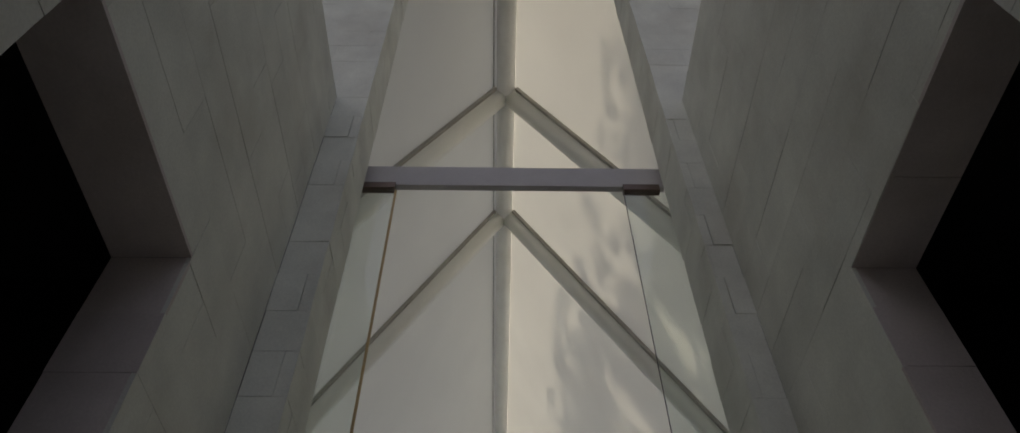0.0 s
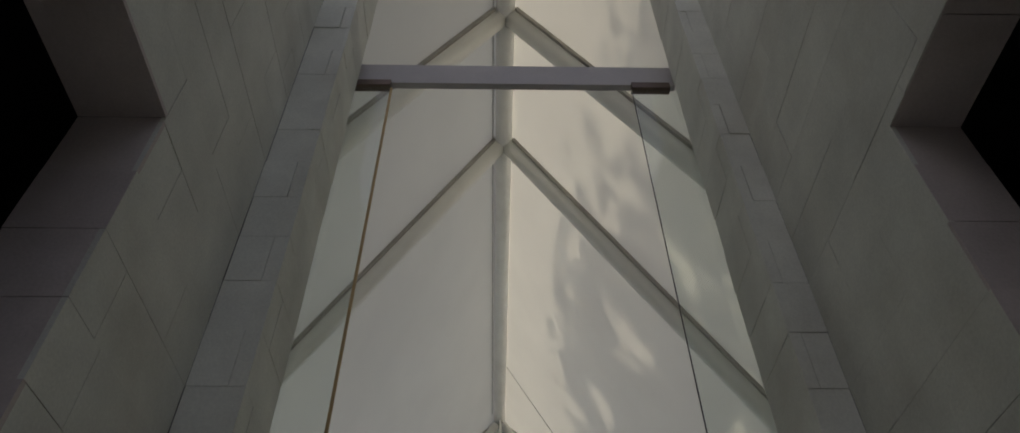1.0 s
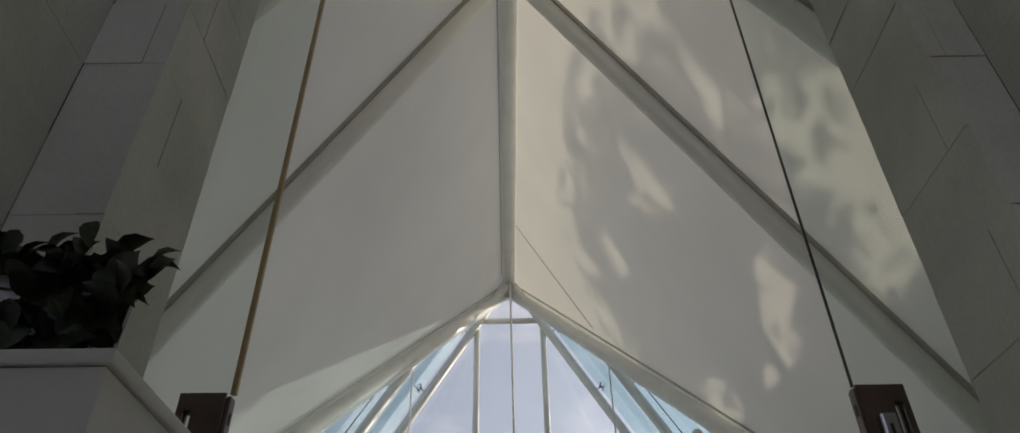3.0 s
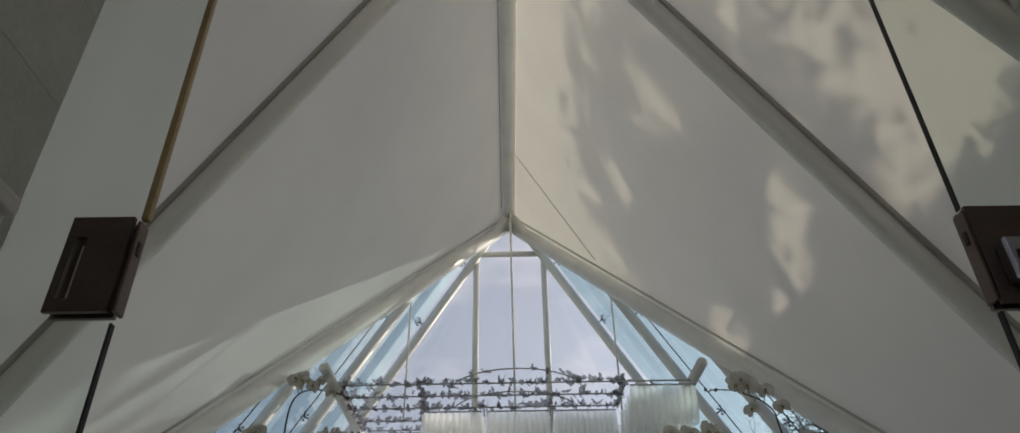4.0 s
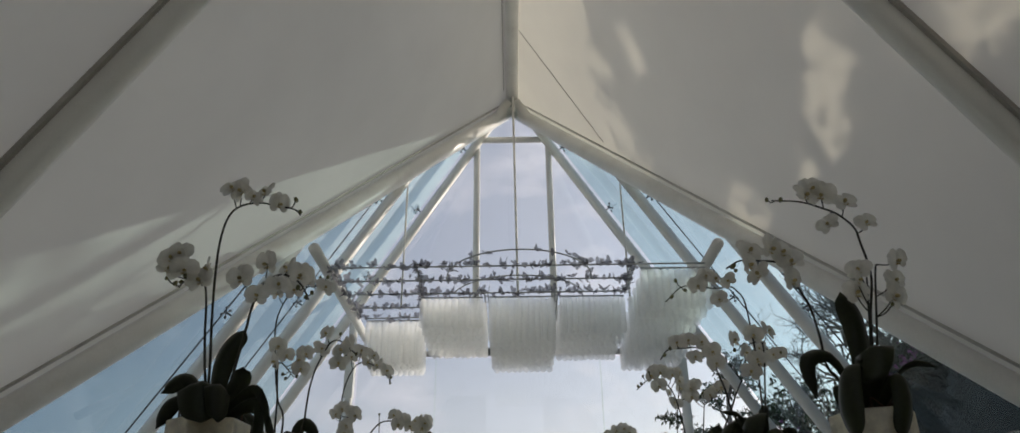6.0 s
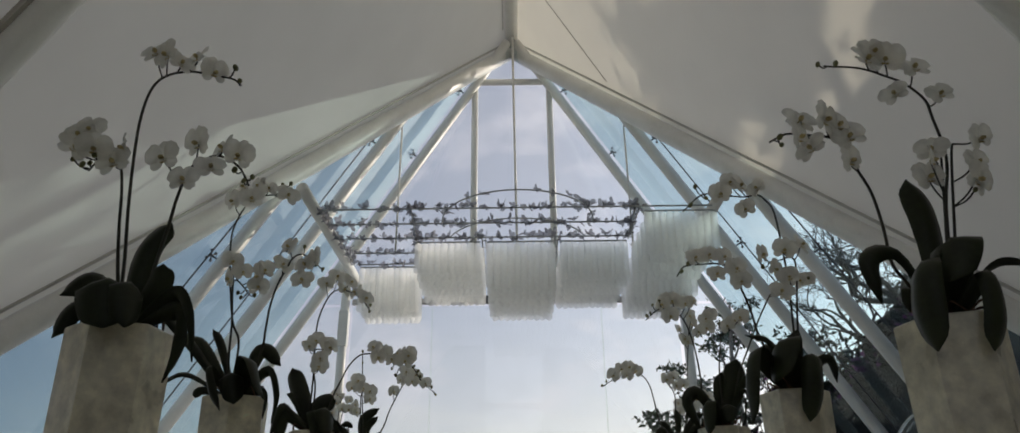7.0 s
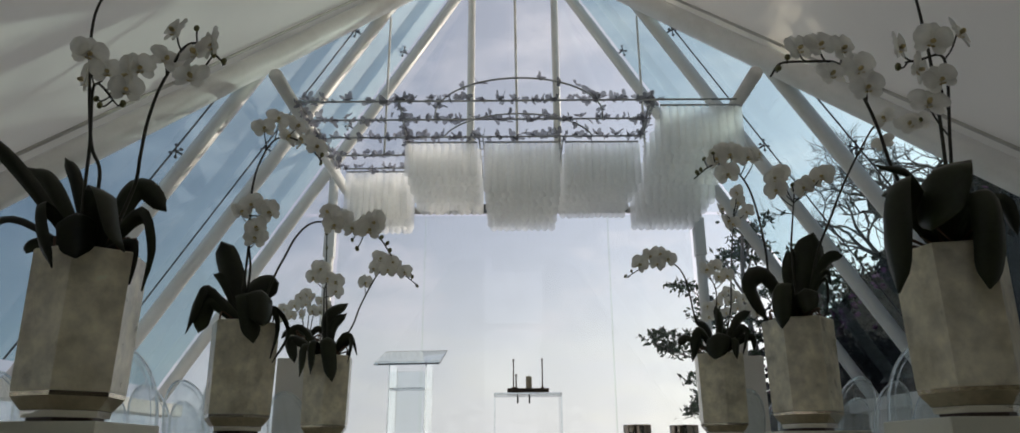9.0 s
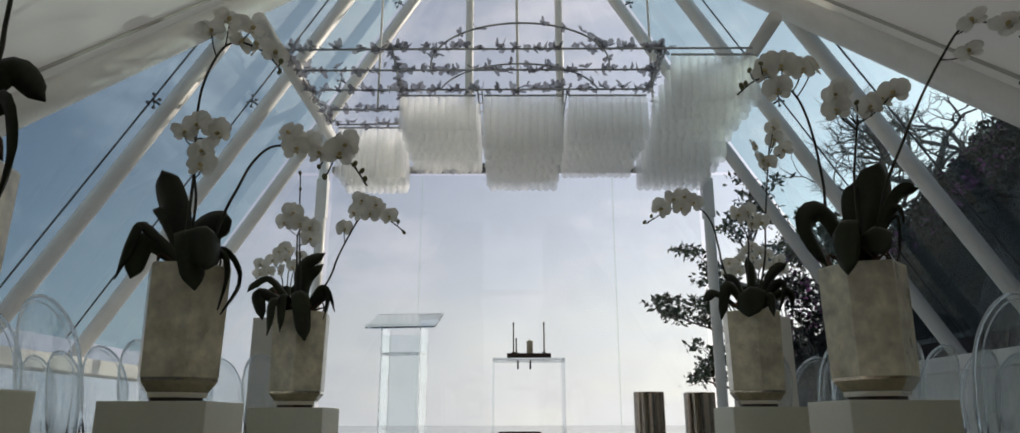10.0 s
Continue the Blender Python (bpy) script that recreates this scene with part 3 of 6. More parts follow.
            pane.visible_shadow = False
    else:
        tagged(part("wall_side", boxes(((5.80, 4.06, 0.0), (6.0, 18.4, 1.158))), M_PLASTER), "low white plastered side wall", "wall", kind="structure")
    # hanger rods
    tagged(part("hanger_rod", bar([(side * 2.04, 16.5, 4.99), (side * 2.04, 16.5, 7.46)], 0.018, 8), M_STEEL, smooth=True), "thin white hanger rod", "rod", "hanger rods", "structure")

tagged(part("ridge_tube", bar([(0, FRONT, RIDGE_TUBE + 0.02), (0, 18.5, RIDGE_TUBE + 0.02)], 0.14, 24), M_STEEL, smooth=True), "white round ridge tube", "ridge beam", kind="structure")
tagged(part("ridge_rail", boxes(((-0.205, FRONT, 10.75), (-0.180, 18.0, 10.78)), bevel=0.006), M_SEAM), "grey rail beside the ridge tube", "rail", kind="structure")
tagged(part("gable_bar", bar([(-0.76, 18.3, 9.60), (0.76, 18.3, 9.60)], 0.07, 16), M_STEEL, smooth=True), "short white bar across the gable", "bar", kind="structure")
tagged(part("gable_rod", bar([(0.068, 18.1, 4.7), (0.02, 18.1, 10.66)], 0.026, 10), M_STEEL, smooth=True), "thin white rod down the middle of the gable", "rod", kind="structure")
tagged(part("end_transom", boxes(((-3.1, 18.25, 4.61), (3.1, 18.35, 4.71)), bevel=0.008), M_GREYMETAL), "grey transom of the glass end wall", "beam", kind="structure")

for x in (-0.50, 0.70, 1.93):
    tagged(part("transom_bracket", boxes(((x - 0.055, 18.12, 4.60), (x + 0.055, 18.248, 4.72)), bevel=0.006), M_CABLE), "small dark steel bracket on the transom", "bracket", "transom brackets", "structure")
for side in (-1, 1):
    post = [o for o in bpy.data.objects if o.name.startswith("end_post") and o.data.vertices[0].co.x * side > 0][0]
    part("sleeve", lathe([(0.10, 3.80), (0.125, 3.81), (0.125, 4.48), (0.10, 4.49)], 4, math.pi / 4), M_STEEL, post, "square steel sleeve on the post", m=pose(side * 3.24, 18.3, 0))

# welded seam low on the ridge's sunlit side
seam = [on_roof(x, 15.98 + 0.17 * x, RIDGE_SKIN - 0.012) for x in (0.15, 0.9, 1.75)]
tagged(part("membrane_seam", bar(seam, 0.008, 6), M_SEAM), "thin grey welded seam in the membrane", "seam", kind="structure")

# glass end wall
ye = 18.42
zr = lambda x: RIDGE_GLASS - PITCH * abs(x)
end = tagged(empty("window_1"), "large clear glass end wall overlooking the sea", "glass wall", kind="structure")
outlines = [[(-3.12, 0.31), (-1.582, 0.31), (-1.582, 4.6), (-3.12, 4.6)], [(-1.578, 0.28), (1.658, 0.28), (1.658, 4.6), (-1.578, 4.6)], [(1.662, 0.28), (3.12, 0.28), (3.12, 4.6), (1.662, 4.6)],
            [(-0.79, 4.66), (0.79, 4.66), (0.79, 9.58), (-0.79, 9.58)], [(-0.79, 9.62), (0.79, 9.62), (0.79, zr(0.79)), (0, zr(0)), (-0.79, zr(0.79))],
            [(-0.81, 4.66), (-0.81, zr(0.81)), (-4.05, 4.66)], [(0.81, 4.66), (0.81, zr(0.81)), (4.05, 4.66)],
            [(-3.22, 0.28), (-3.22, 4.6), (-4.08, 4.6), (-5.7, zr(5.7)), (-5.7, 0.28)], [(3.22, 0.28), (3.22, 4.6), (4.08, 4.6), (5.7, zr(5.7)), (5.7, 0.28)]]
for o in outlines:
    pane = part("pane", slab([(x, ye, z) for x, z in o], 0.012, (0, 1, 0)), M_ENDGLASS, end)
    pane.visible_shadow = False
for x in (-1.58, 1.66):
    part("glazing_joint", boxes(((x - 0.012, ye - 0.012, 0.28), (x + 0.012, ye - 0.002, 4.58))), M_DOORGLASS, end, "clear vertical glazing joint")

# ---------------------------------------------------------------- canopy over the altar
CZ = 4.985
canopy = tagged(empty("flower_canopy", pose(0, 0, CZ)), "grey metal grid canopy set with small paper butterflies", "canopy")
rails = [((-2.92, 14.65), (2.92, 14.62)), ((-2.78, 15.22), (1.83, 15.20)), ((-2.72, 15.82), (1.83, 15.80)), ((-2.74, 16.50), (-1.70, 16.50)), ((-2.80, 17.07), (-1.75, 17.05)),
         ((-1.54, 14.65), (-1.66, 17.05)), ((-0.53, 15.82), (-0.53, 18.2)), ((0.66, 15.82), (0.72, 18.2)), ((1.80, 14.65), (1.86, 15.92)), ((-2.86, 14.65), (-2.84, 17.07))]
for (xa, ya), (xb, yb) in rails:
    part("rail", bar([(xa, ya, 0), (xb, yb, 0)], 0.014 if abs(yb - ya) < 0.5 else 0.012, 8), M_RAIL, canopy, smooth=True)
for x, y0, y1 in ((-0.53, 15.82, 18.2), (0.66, 15.82, 18.2), (1.80, 14.65, 15.9)):
    part("ladder_rail", bar([(x + 0.055, y0, 0), (x + 0.075, y1, 0)], 0.010, 6), M_RAIL, canopy, smooth=True)
    for q in range(int((y1 - y0) / 0.30)):
        part("rung", bar([(x - 0.005, y0 + 0.15 + 0.3 * q, 0), (x + 0.07, y0 + 0.15 + 0.3 * q, 0)], 0.008, 6), M_RAIL, canopy)
arcs = []
for cy, r in ((15.18, 1.16), (16.20, 1.16)):
    pts = [(0.05 + r * math.cos(a), cy - r * math.sin(a), 0.004) for a in (math.pi * k / 28 for k in range(29))]
    if cy > 16:
        pts = [p for p in pts if p[1] < 15.86]
    arcs.append(pts)
    part("arch_rail", bar(pts, 0.012, 8), M_RAIL, canopy, "half-round rail", smooth=True)

def butterfly_mesh():
    bm = bmesh.new()
    wing = [(0.0, 0.016), (0.022, 0.040), (0.055, 0.052), (0.070, 0.040), (0.060, 0.016), (0.040, 0.004), (0.050, -0.014), (0.042, -0.036), (0.022, -0.040), (0.006, -0.020)]
    for s in (-1, 1):
        v = [bm.verts.new((s * x, y, 0.55 * x)) for x, y in wing]
        bm.faces.new(v if s > 0 else v[::-1])
    tube(bm, [(0, -0.03, 0.001), (0, 0.0, 0.003), (0, 0.03, 0.004)], 0.0045, 6)
    return finish(bm, "butterfly", M_BUTTERFLY)
BUTTERFLY = butterfly_mesh()
rnd = random.Random(11)
spots = []
for (xa, ya), (xb, yb) in rails:
    if xa > -0.6 and ya > 15.5 and abs(xa - xb) < 0.3:
        continue
    length = math.hypot(xb - xa, yb - ya)
    k = int(length / (0.076 if xa < -1 or length < 2 else 0.084))
    for i in range(k):
        f = (i + rnd.random()) / k
        x, y = xa + (xb - xa) * f, ya + (yb - ya) * f
        if x > 1.95 or rnd.random() < 0.10:
            continue
        spots.append((x, y))
for pts in arcs:
    for i in range(0, len(pts), 2):
        if rnd.random() < 0.9:
            spots.append(pts[i][:2])
for x, y in spots:
    m = pose(x + rnd.uniform(-0.03, 0.03), y + rnd.uniform(-0.04, 0.04), rnd.uniform(-0.03, 0.05), rnd.uniform(-70, 110), rnd.uniform(-50, 50), rnd.uniform(0, 360)) @ Matrix.Scale(rnd.uniform(0.85, 1.65), 4)
    part("butterfly", BUTTERFLY, None, canopy, m=m)

# hanging curtains of frosted lamellas
def lamella(h, w=0.122):
    bm = bmesh.new()
    pts = [(-w / 2, 0.0), (-w * 0.27, 0.022), (0, 0.030), (w * 0.27, 0.022), (w / 2, 0.0)]
    tops, bots = (-0.045, -0.015, 0.0, -0.015, -0.045), (-h + 0.0, -h - 0.022, -h - 0.034, -h - 0.022, -h)
    rows = []
    for f in (0.0, 0.5, 1.0):
        rows.append([bm.verts.new((x, y * (0.75 + 0.25 * f), t + (b - t) * f)) for (x, y), t, b in zip(pts, tops, bots)])
    for a, b in zip(rows, rows[1:]):
        for k in range(4):
            bm.faces.new((a[k], a[k + 1], b[k + 1], b[k]))
    return bm
rnd = random.Random(5)
curtains = [(-2.76, -1.74, 17.12, 17.92, 4.17), (-1.63, -0.56, 15.93, 17.75, 4.45), (-0.45, 0.64, 15.93, 17.85, 4.19), (0.74, 1.84, 15.93, 17.78, 4.39),
            (1.93, 3.0, 14.72, 16.15, 4.38), (1.97, 3.02, 16.32, 17.90, 4.21)]
for xa, xb, ya, yb, zb in curtains:
    cur = tagged(empty("hanging_curtain", pose((xa + xb) / 2, (ya + yb) / 2, CZ - 0.03)), "block of hanging frosted white lamellas under the canopy rails", "hanging curtain", "altar curtains")
    h = CZ - 0.02 - zb
    n = max(int(round((xb - xa) / 0.104)), 1)
    rows = int((yb - ya) / 0.20) + 1
    shared = finish(lamella(h), "lamella", M_STRIP, True)
    rest = bmesh.new()
    for j in range(rows):
        for i in range(n):
            x = xa + (i + 0.5 + (0.5 if j % 2 else 0) * 0.6) * (xb - xa) / n - (xa + xb) / 2
            m = pose(x + rnd.uniform(-0.008, 0.008), ya + j * (yb - ya) / max(rows - 1, 1) - (ya + yb) / 2 + rnd.uniform(-0.01, 0.01), rnd.uniform(-0.005, 0.005), 0, rnd.uniform(-0.6, 0.6), rnd.uniform(-7, 7))
            if j < 4:
                part("lamella", shared, None, cur, m=m)
            else:
                k = len(rest.verts)
                rest.from_mesh(shared)
                rest.verts.ensure_lookup_table()
                for v in rest.verts[k:]:
                    v.co = m @ v.co
    r = part("lamella_rest", rest, M_STRIP, cur, smooth=True)
    r["kind"] = "stuff"
    for yy in (-(yb - ya) / 2, (yb - ya) / 2 - 0.02):
        part("top_rail", boxes(((-(xb - xa) / 2, yy, -0.012), ((xb - xa) / 2, yy + 0.02, 0.01))), M_RAIL, cur)

# ---------------------------------------------------------------- altar furniture
lectern = tagged(empty("lectern", pose(-1.245, 14.56, 0.31, 0, 0, -7)), "clear acrylic lectern with a slanted top, standing by the altar", "lectern")
for x in (-0.215, 0.215):
    part("side_panel", boxes(((x - 0.008, -0.17, 0.0), (x + 0.008, 0.17, 1.22)), bevel=0.002), M_ACRYLIC, lectern)
part("front_panel", boxes(((-0.206, 0.13, 0.0), (0.206, 0.142, 1.16)), bevel=0.002), M_ACRYLIC, lectern)
part("shelf", boxes(((-0.206, -0.16, 0.935), (0.206, 0.128, 0.949)), bevel=0.002), M_ACRYLIC, lectern)
top = part("top", boxes(((-0.385, -0.24, -0.010), (0.385, 0.24, 0.010)), bevel=0.004), M_ACRYLIC, lectern, m=pose(0, 0, 1.305, 24))
part("lip", boxes(((-0.385, -0.255, -0.008), (0.385, -0.242, 0.035)), bevel=0.003), M_ACRYLIC, top)

table = tagged(empty("altar_table", pose(0.11, 14.42, 0.295)), "clear acrylic altar table with panel legs", "table")
part("tabletop", boxes(((-0.38, -0.22, 0.865), (0.38, 0.22, 0.885)), bevel=0.004), M_ACRYLIC, table)
for x in (-0.372, 0.372):
    part("leg_panel", boxes(((x - 0.008, -0.20, 0.0), (x + 0.008, 0.20, 0.864)), bevel=0.002), M_ACRYLIC, table)
TT = 0.295 + 0.886
tray = tagged(part("candle_tray", boxes(((-0.235, -0.07, 0), (0.235, 0.07, 0.058)), bevel=0.006), M_WOOD, m=pose(0.115, 14.40, TT)), "dark wooden tray on the clear altar table", "tray")
for x, h in ((-0.045, 0.33), (0.285, 0.335), (-0.015, 0.16)):
    c = tagged(part("candlestick", lathe([(0.022, 0), (0.022, 0.01), (0.008, 0.02), (0.007, h - 0.03), (0.011, h - 0.02), (0.010, h), (0.004, h + 0.004)], 12), M_BRONZE, smooth=True, m=pose(x - 0.005, 14.39, TT + 0.058)), "thin dark candlestick on the tray", "candlestick", "candlesticks")
tagged(part("candle", lathe([(0.033, 0), (0.034, 0.01), (0.034, 0.13), (0.030, 0.136), (0.008, 0.134), (0.004, 0.15), (0.001, 0.151)], 18), M_CANDLE, smooth=True, m=pose(0.125, 14.40, TT + 0.058)), "short ivory pillar candle on the tray", "candle")
for x in (0.0, 0.13):
    tagged(part("hanging_tassel", lathe([(0.004, -0.10), (0.010, -0.095), (0.009, -0.02), (0.004, -0.001)], 8), M_DARK, m=pose(x - 0.005, 14.198, TT - 0.020)), "dark tassel hanging from the table edge", "tassel", "tassels")

for x, y, r in ((0.80, 11.85, 0.110), (1.20, 11.98, 0.115)):
    v = tagged(part("metal_vase", lathe([(r * 0.98, 0), (r, 0.01), (r, 0.70), (r * 0.985, 0.706), (r * 0.93, 0.704), (r * 0.92, 0.10)], 36), M_MIRRORBRONZE, smooth=False, m=pose(x + 0.12, y, 0.035)), "tall mirror-polished bronze cylinder vase on the aisle floor", "vase", "metal vases")
    part("base_ring", lathe([(r * 1.08, 0), (r * 1.08, 0.03), (r, 0.034)], 36), M_BRONZE, v, m=pose(0, 0, -0.035))
tagged(part("kneeler", boxes(((-0.17, -0.12, 0), (0.17, 0.12, 0.46)), bevel=0.02), M_WOOD, m=pose(-0.015, 12.3, 0)), "low dark padded kneeler in the aisle", "kneeler")

# ---------------------------------------------------------------- pedestals and shell vases along the aisle
PED = 0.598
def pedestal(x, y, w=0.335, h=PED):
    p = tagged(empty("pedestal", pose(x, y, 0)), "square cream lacquered pedestal beside the aisle", "pedestal", "aisle pedestals")
    part("body", boxes(((-w / 2 + 0.003, -w / 2 + 0.003, 0.04), (w / 2 - 0.003, w / 2 - 0.003, h)), bevel=0.004), M_PEDESTAL, p)
    part("plinth", boxes(((-w / 2 + 0.02, -w / 2 + 0.02, 0), (w / 2 - 0.02, w / 2 - 0.02, 0.039))), M_WOOD, p)
    return p

def vase(x, y, z, turn, s=1.0):
    v = tagged(empty("shell_vase", pose(x, y, z, 0, 0, turn)), "six-sided beige capiz shell vase with a smoked mirror foot", "vase", "shell vases")
    r, h = 0.94 * s, 0.99 * s
    part("body", lathe([(0.1392 * r, 0.074 * h), (0.1405 * r, 0.082 * h), (0.147 * r, 0.432 * h), (0.144 * r, 0.437 * h), (0.130 * r, 0.436 * h), (0.126 * r, 0.34 * h)], 6), M_SHELL, v)
    part("foot", lathe([(0.106 * r, 0.0288 * h), (0.111 * r, 0.030 * h), (0.1385 * r, 0.062 * h), (0.1388 * r, 0.0732 * h)], 6), M_VASEBASE, v, "smoked glassy foot")
    # bright band added in place of the reflection on the foot
    part("foot_band", lathe([(0.100 * r, 0.012 * h), (0.106 * r, 0.012 * h), (0.110 * r, 0.0285 * h), (0.100 * r, 0.0285 * h)], 6), M_FOOTGLINT, v, "pale band imitating a reflection on the foot")
    part("base_plate", lathe([(0.092 * r, 0.0), (0.094 * r, 0.001), (0.094 * r, 0.0118 * h)], 6), M_WOOD, v, "dark base plate")
    return v

# ---------------------------------------------------------------- orchids
def petal(bm, angle, length, width, lift, tilt=0.0, mat=0):
    """One rounded petal in the xz plane, facing -y, as a small cupped fan."""
    d, e = Vector((math.sin(angle), 0, math.cos(angle))), Vector((math.cos(angle), 0, -math.sin(angle)))
    rows = []
    for f, w in ((0.05, 0.18), (0.28, 0.72), (0.55, 1.0), (0.82, 0.84), (1.0, 0.36)):
        rows.append([bm.verts.new(d * length * f + e * width * 0.5 * w * s + Vector((0, -lift * math.sin(f * 2.6) + 0.004 * abs(s) - tilt * f, 0))) for s in (-1, 0, 1)])
    for a, b in zip(rows, rows[1:]):
        for k in range(2):
            bm.faces.new((a[k], a[k + 1], b[k + 1], b[k])).material_index = mat

def flower_mesh(seed):
    r = random.Random(seed)
    bm = bmesh.new()
    for a in (0, 2.22, -2.22):
        petal(bm, a + r.uniform(-0.1, 0.1), 0.047, 0.036, 0.004)
    for a in (1.2, -1.2):
        petal(bm, a + r.uniform(-0.08, 0.08), 0.052, 0.062, 0.010, 0.004)
    return finish(bm, "flower", M_PETAL, True)

def lip_mesh():
    bm = bmesh.new()
    bmesh.ops.create_icosphere(bm, subdivisions=1, radius=0.008, matrix=pose(0, -0.012, -0.004) @ Matrix.Diagonal((1, 1.3, 0.9, 1)))
    for a in (-0.7, 0.7):
        petal(bm, math.pi + a * 0.6, 0.020, 0.014, -0.008, 0.012)
    return finish(bm, "lip", M_LIP, True)

def bud_mesh():
    bm = bmesh.new()
    bmesh.ops.create_icosphere(bm, subdivisions=2, radius=0.011, matrix=Matrix.Diagonal((0.85, 0.85, 1.2, 1)))
    return finish(bm, "bud", M_BUD, True)
FLOWERS, LIP, BUD = [flower_mesh(k) for k in range(5)], lip_mesh(), bud_mesh()

def leaf_bm(spine, width, face):
    """A thick strap leaf along a bent spine, keeled along its middle; face turns its blade about the spine."""
    bm = bmesh.new()
    line = smooth_line(spine, 12)
    n = 14
    pts = [line[round(k * (len(line) - 1) / n)] for k in range(n + 1)]
    rows, p = [], None
    for i, c in enumerate(pts):
        f = i / n
        d = (pts[min(i + 1, n)] - pts[max(i - 1, 0)]).normalized()
        if p is None:
            deep = abs(spine[-1][1]) > 0.1
            p = Vector((1, 0, 0)) if deep else Vector((-d.z, 0, d.x))
            p = p - d * p.dot(d)
            p.normalize()
            p.rotate(Matrix.Rotation(face, 3, d))
        p = (p - d * p.dot(d)).normalized()
        up = p.cross(d)
        w = width * (0.42 + 0.58 * math.sin(math.pi * min(f / 0.55, 1) / 2)) * (1 if f < 0.66 else max(0.04, math.cos((f - 0.66) / 0.34 * math.pi / 2) ** (0.42 if width > 0.07 else 0.75)))
        top, low = [], []
        for s in (-1, -0.5, 0, 0.5, 1):
            q = c + p * (s * w / 2) + up * (0.22 * w * abs(s) ** 1.5 + 0.03 * w * math.sin(9 * f + 2 * s))
            top.append(bm.verts.new(q))
            low.append(bm.verts.new(q - up * (0.004 - 0.003 * abs(s))))
        rows.append(top + low[::-1])
    for a, b in zip(rows, rows[1:]):
        for k in range(10):
            bm.faces.new((a[k], a[(k + 1) % 10], b[(k + 1) % 10], b[k]))
    bm.faces.new(rows[0][::-1])
    bm.faces.new(rows[-1])
    return bm

def orchid(x, y, z, seed, stems, leaves, s=1.0, small=False):
    """stems: (control points as dx, dz, dy), flowers and buds as dx, dz; leaves: (width, turn of the blade, spine points as dx, dz, dy)."""
    r = random.Random(seed)
    plant = tagged(empty("orchid", pose(x, y, z)), "white moth orchid with arching stems and dark strap leaves", "orchid", "aisle orchids")
    bm = bmesh.new()
    bmesh.ops.create_icosphere(bm, subdivisions=3, radius=0.105 * s, matrix=pose(0, 0, -0.005) @ Matrix.Diagonal((1, 1, 0.36, 1)))
    for v in bm.verts:
        v.co += Vector(noise.noise_vector(v.co * 30)) * 0.010
    for k in range(9):
        a = r.uniform(0, math.tau)
        p = [Vector((math.cos(a) * 0.05, math.sin(a) * 0.05, 0.03)), Vector((math.cos(a) * 0.10, math.sin(a) * 0.085, 0.05 + r.uniform(-0.01, 0.02))), Vector((math.cos(a + 0.3) * 0.105, math.sin(a + 0.3) * 0.105, 0.012))]
        part("aerial_root", bar(smooth_line(p, 4), 0.0045, 6, 0.003), M_ROOT, plant, smooth=True)
    part("root_ball", bm, M_ROOT, plant, "brown bark and moss", True)
    for width, face, spine in leaves:
        root = Vector((spine[0][0], spine[0][2], 0)) * 0.15
        pts = [root + Vector((0, 0, 0.02))] + [Vector((a * s, c * s, b * s)) for a, b, c in spine]
        part("leaf", leaf_bm(pts, width * 1.04 * s, radians(face)), M_LEAF, plant, smooth=True)
    for pts, flowers, buds in stems:
        line = smooth_line([(a * s, c * s, b * s) for a, b, c in pts], 8)
        st = part("stem", bar(line, 0.0055 * (0.8 if small else 1), 7, 0.0030), M_STEM, plant, smooth=True)
        n = len(line)
        for i, (a, b) in enumerate(flowers + buds):
            near = min(range(n), key=lambda q: (line[q].x - a * s) ** 2 + (line[q].z - b * s) ** 2)
            p = line[max(near - (3 if i < len(flowers) else 1), n // 3)]
            tip = Vector((a * s, line[near].y - 0.02 * s + r.uniform(-0.035, 0.02) * s, b * s))
            part("flower_stalk", bar(smooth_line([p, p.lerp(tip, 0.55) + Vector((0, 0, -0.010 * s)), tip], 4), 0.0026, 5), M_STEM, st)
            if i < len(flowers):
                m = Matrix.Translation(tip + Vector((0, -0.006, 0))) @ pose(0, 0, 0, r.uniform(-25, 20), r.uniform(-25, 25), r.uniform(-55, 55)) @ Matrix.Scale(r.uniform(0.88, 1.12) * s, 4)
                part("flower", FLOWERS[r.randrange(5)], None, st, m=m)
                part("lip", LIP, None, st, m=m)
            else:
                part("bud", BUD, None, st, m=Matrix.Translation(tip) @ pose(0, 0, 0, r.uniform(-40, 40), r.uniform(-40, 40), 0) @ Matrix.Scale(r.uniform(0.7, 1.0) * s, 4))
    return plant

TOP = PED + 0.430
def aisle_plant(x, y, seed, stems, leaves):
    pedestal(x, y)
    vase(x, y, PED + 0.001, (46 if seed == 64 else seed * 7 % 60), 1.0)
    orchid(x, y, TOP - 0.01, seed, stems, leaves)

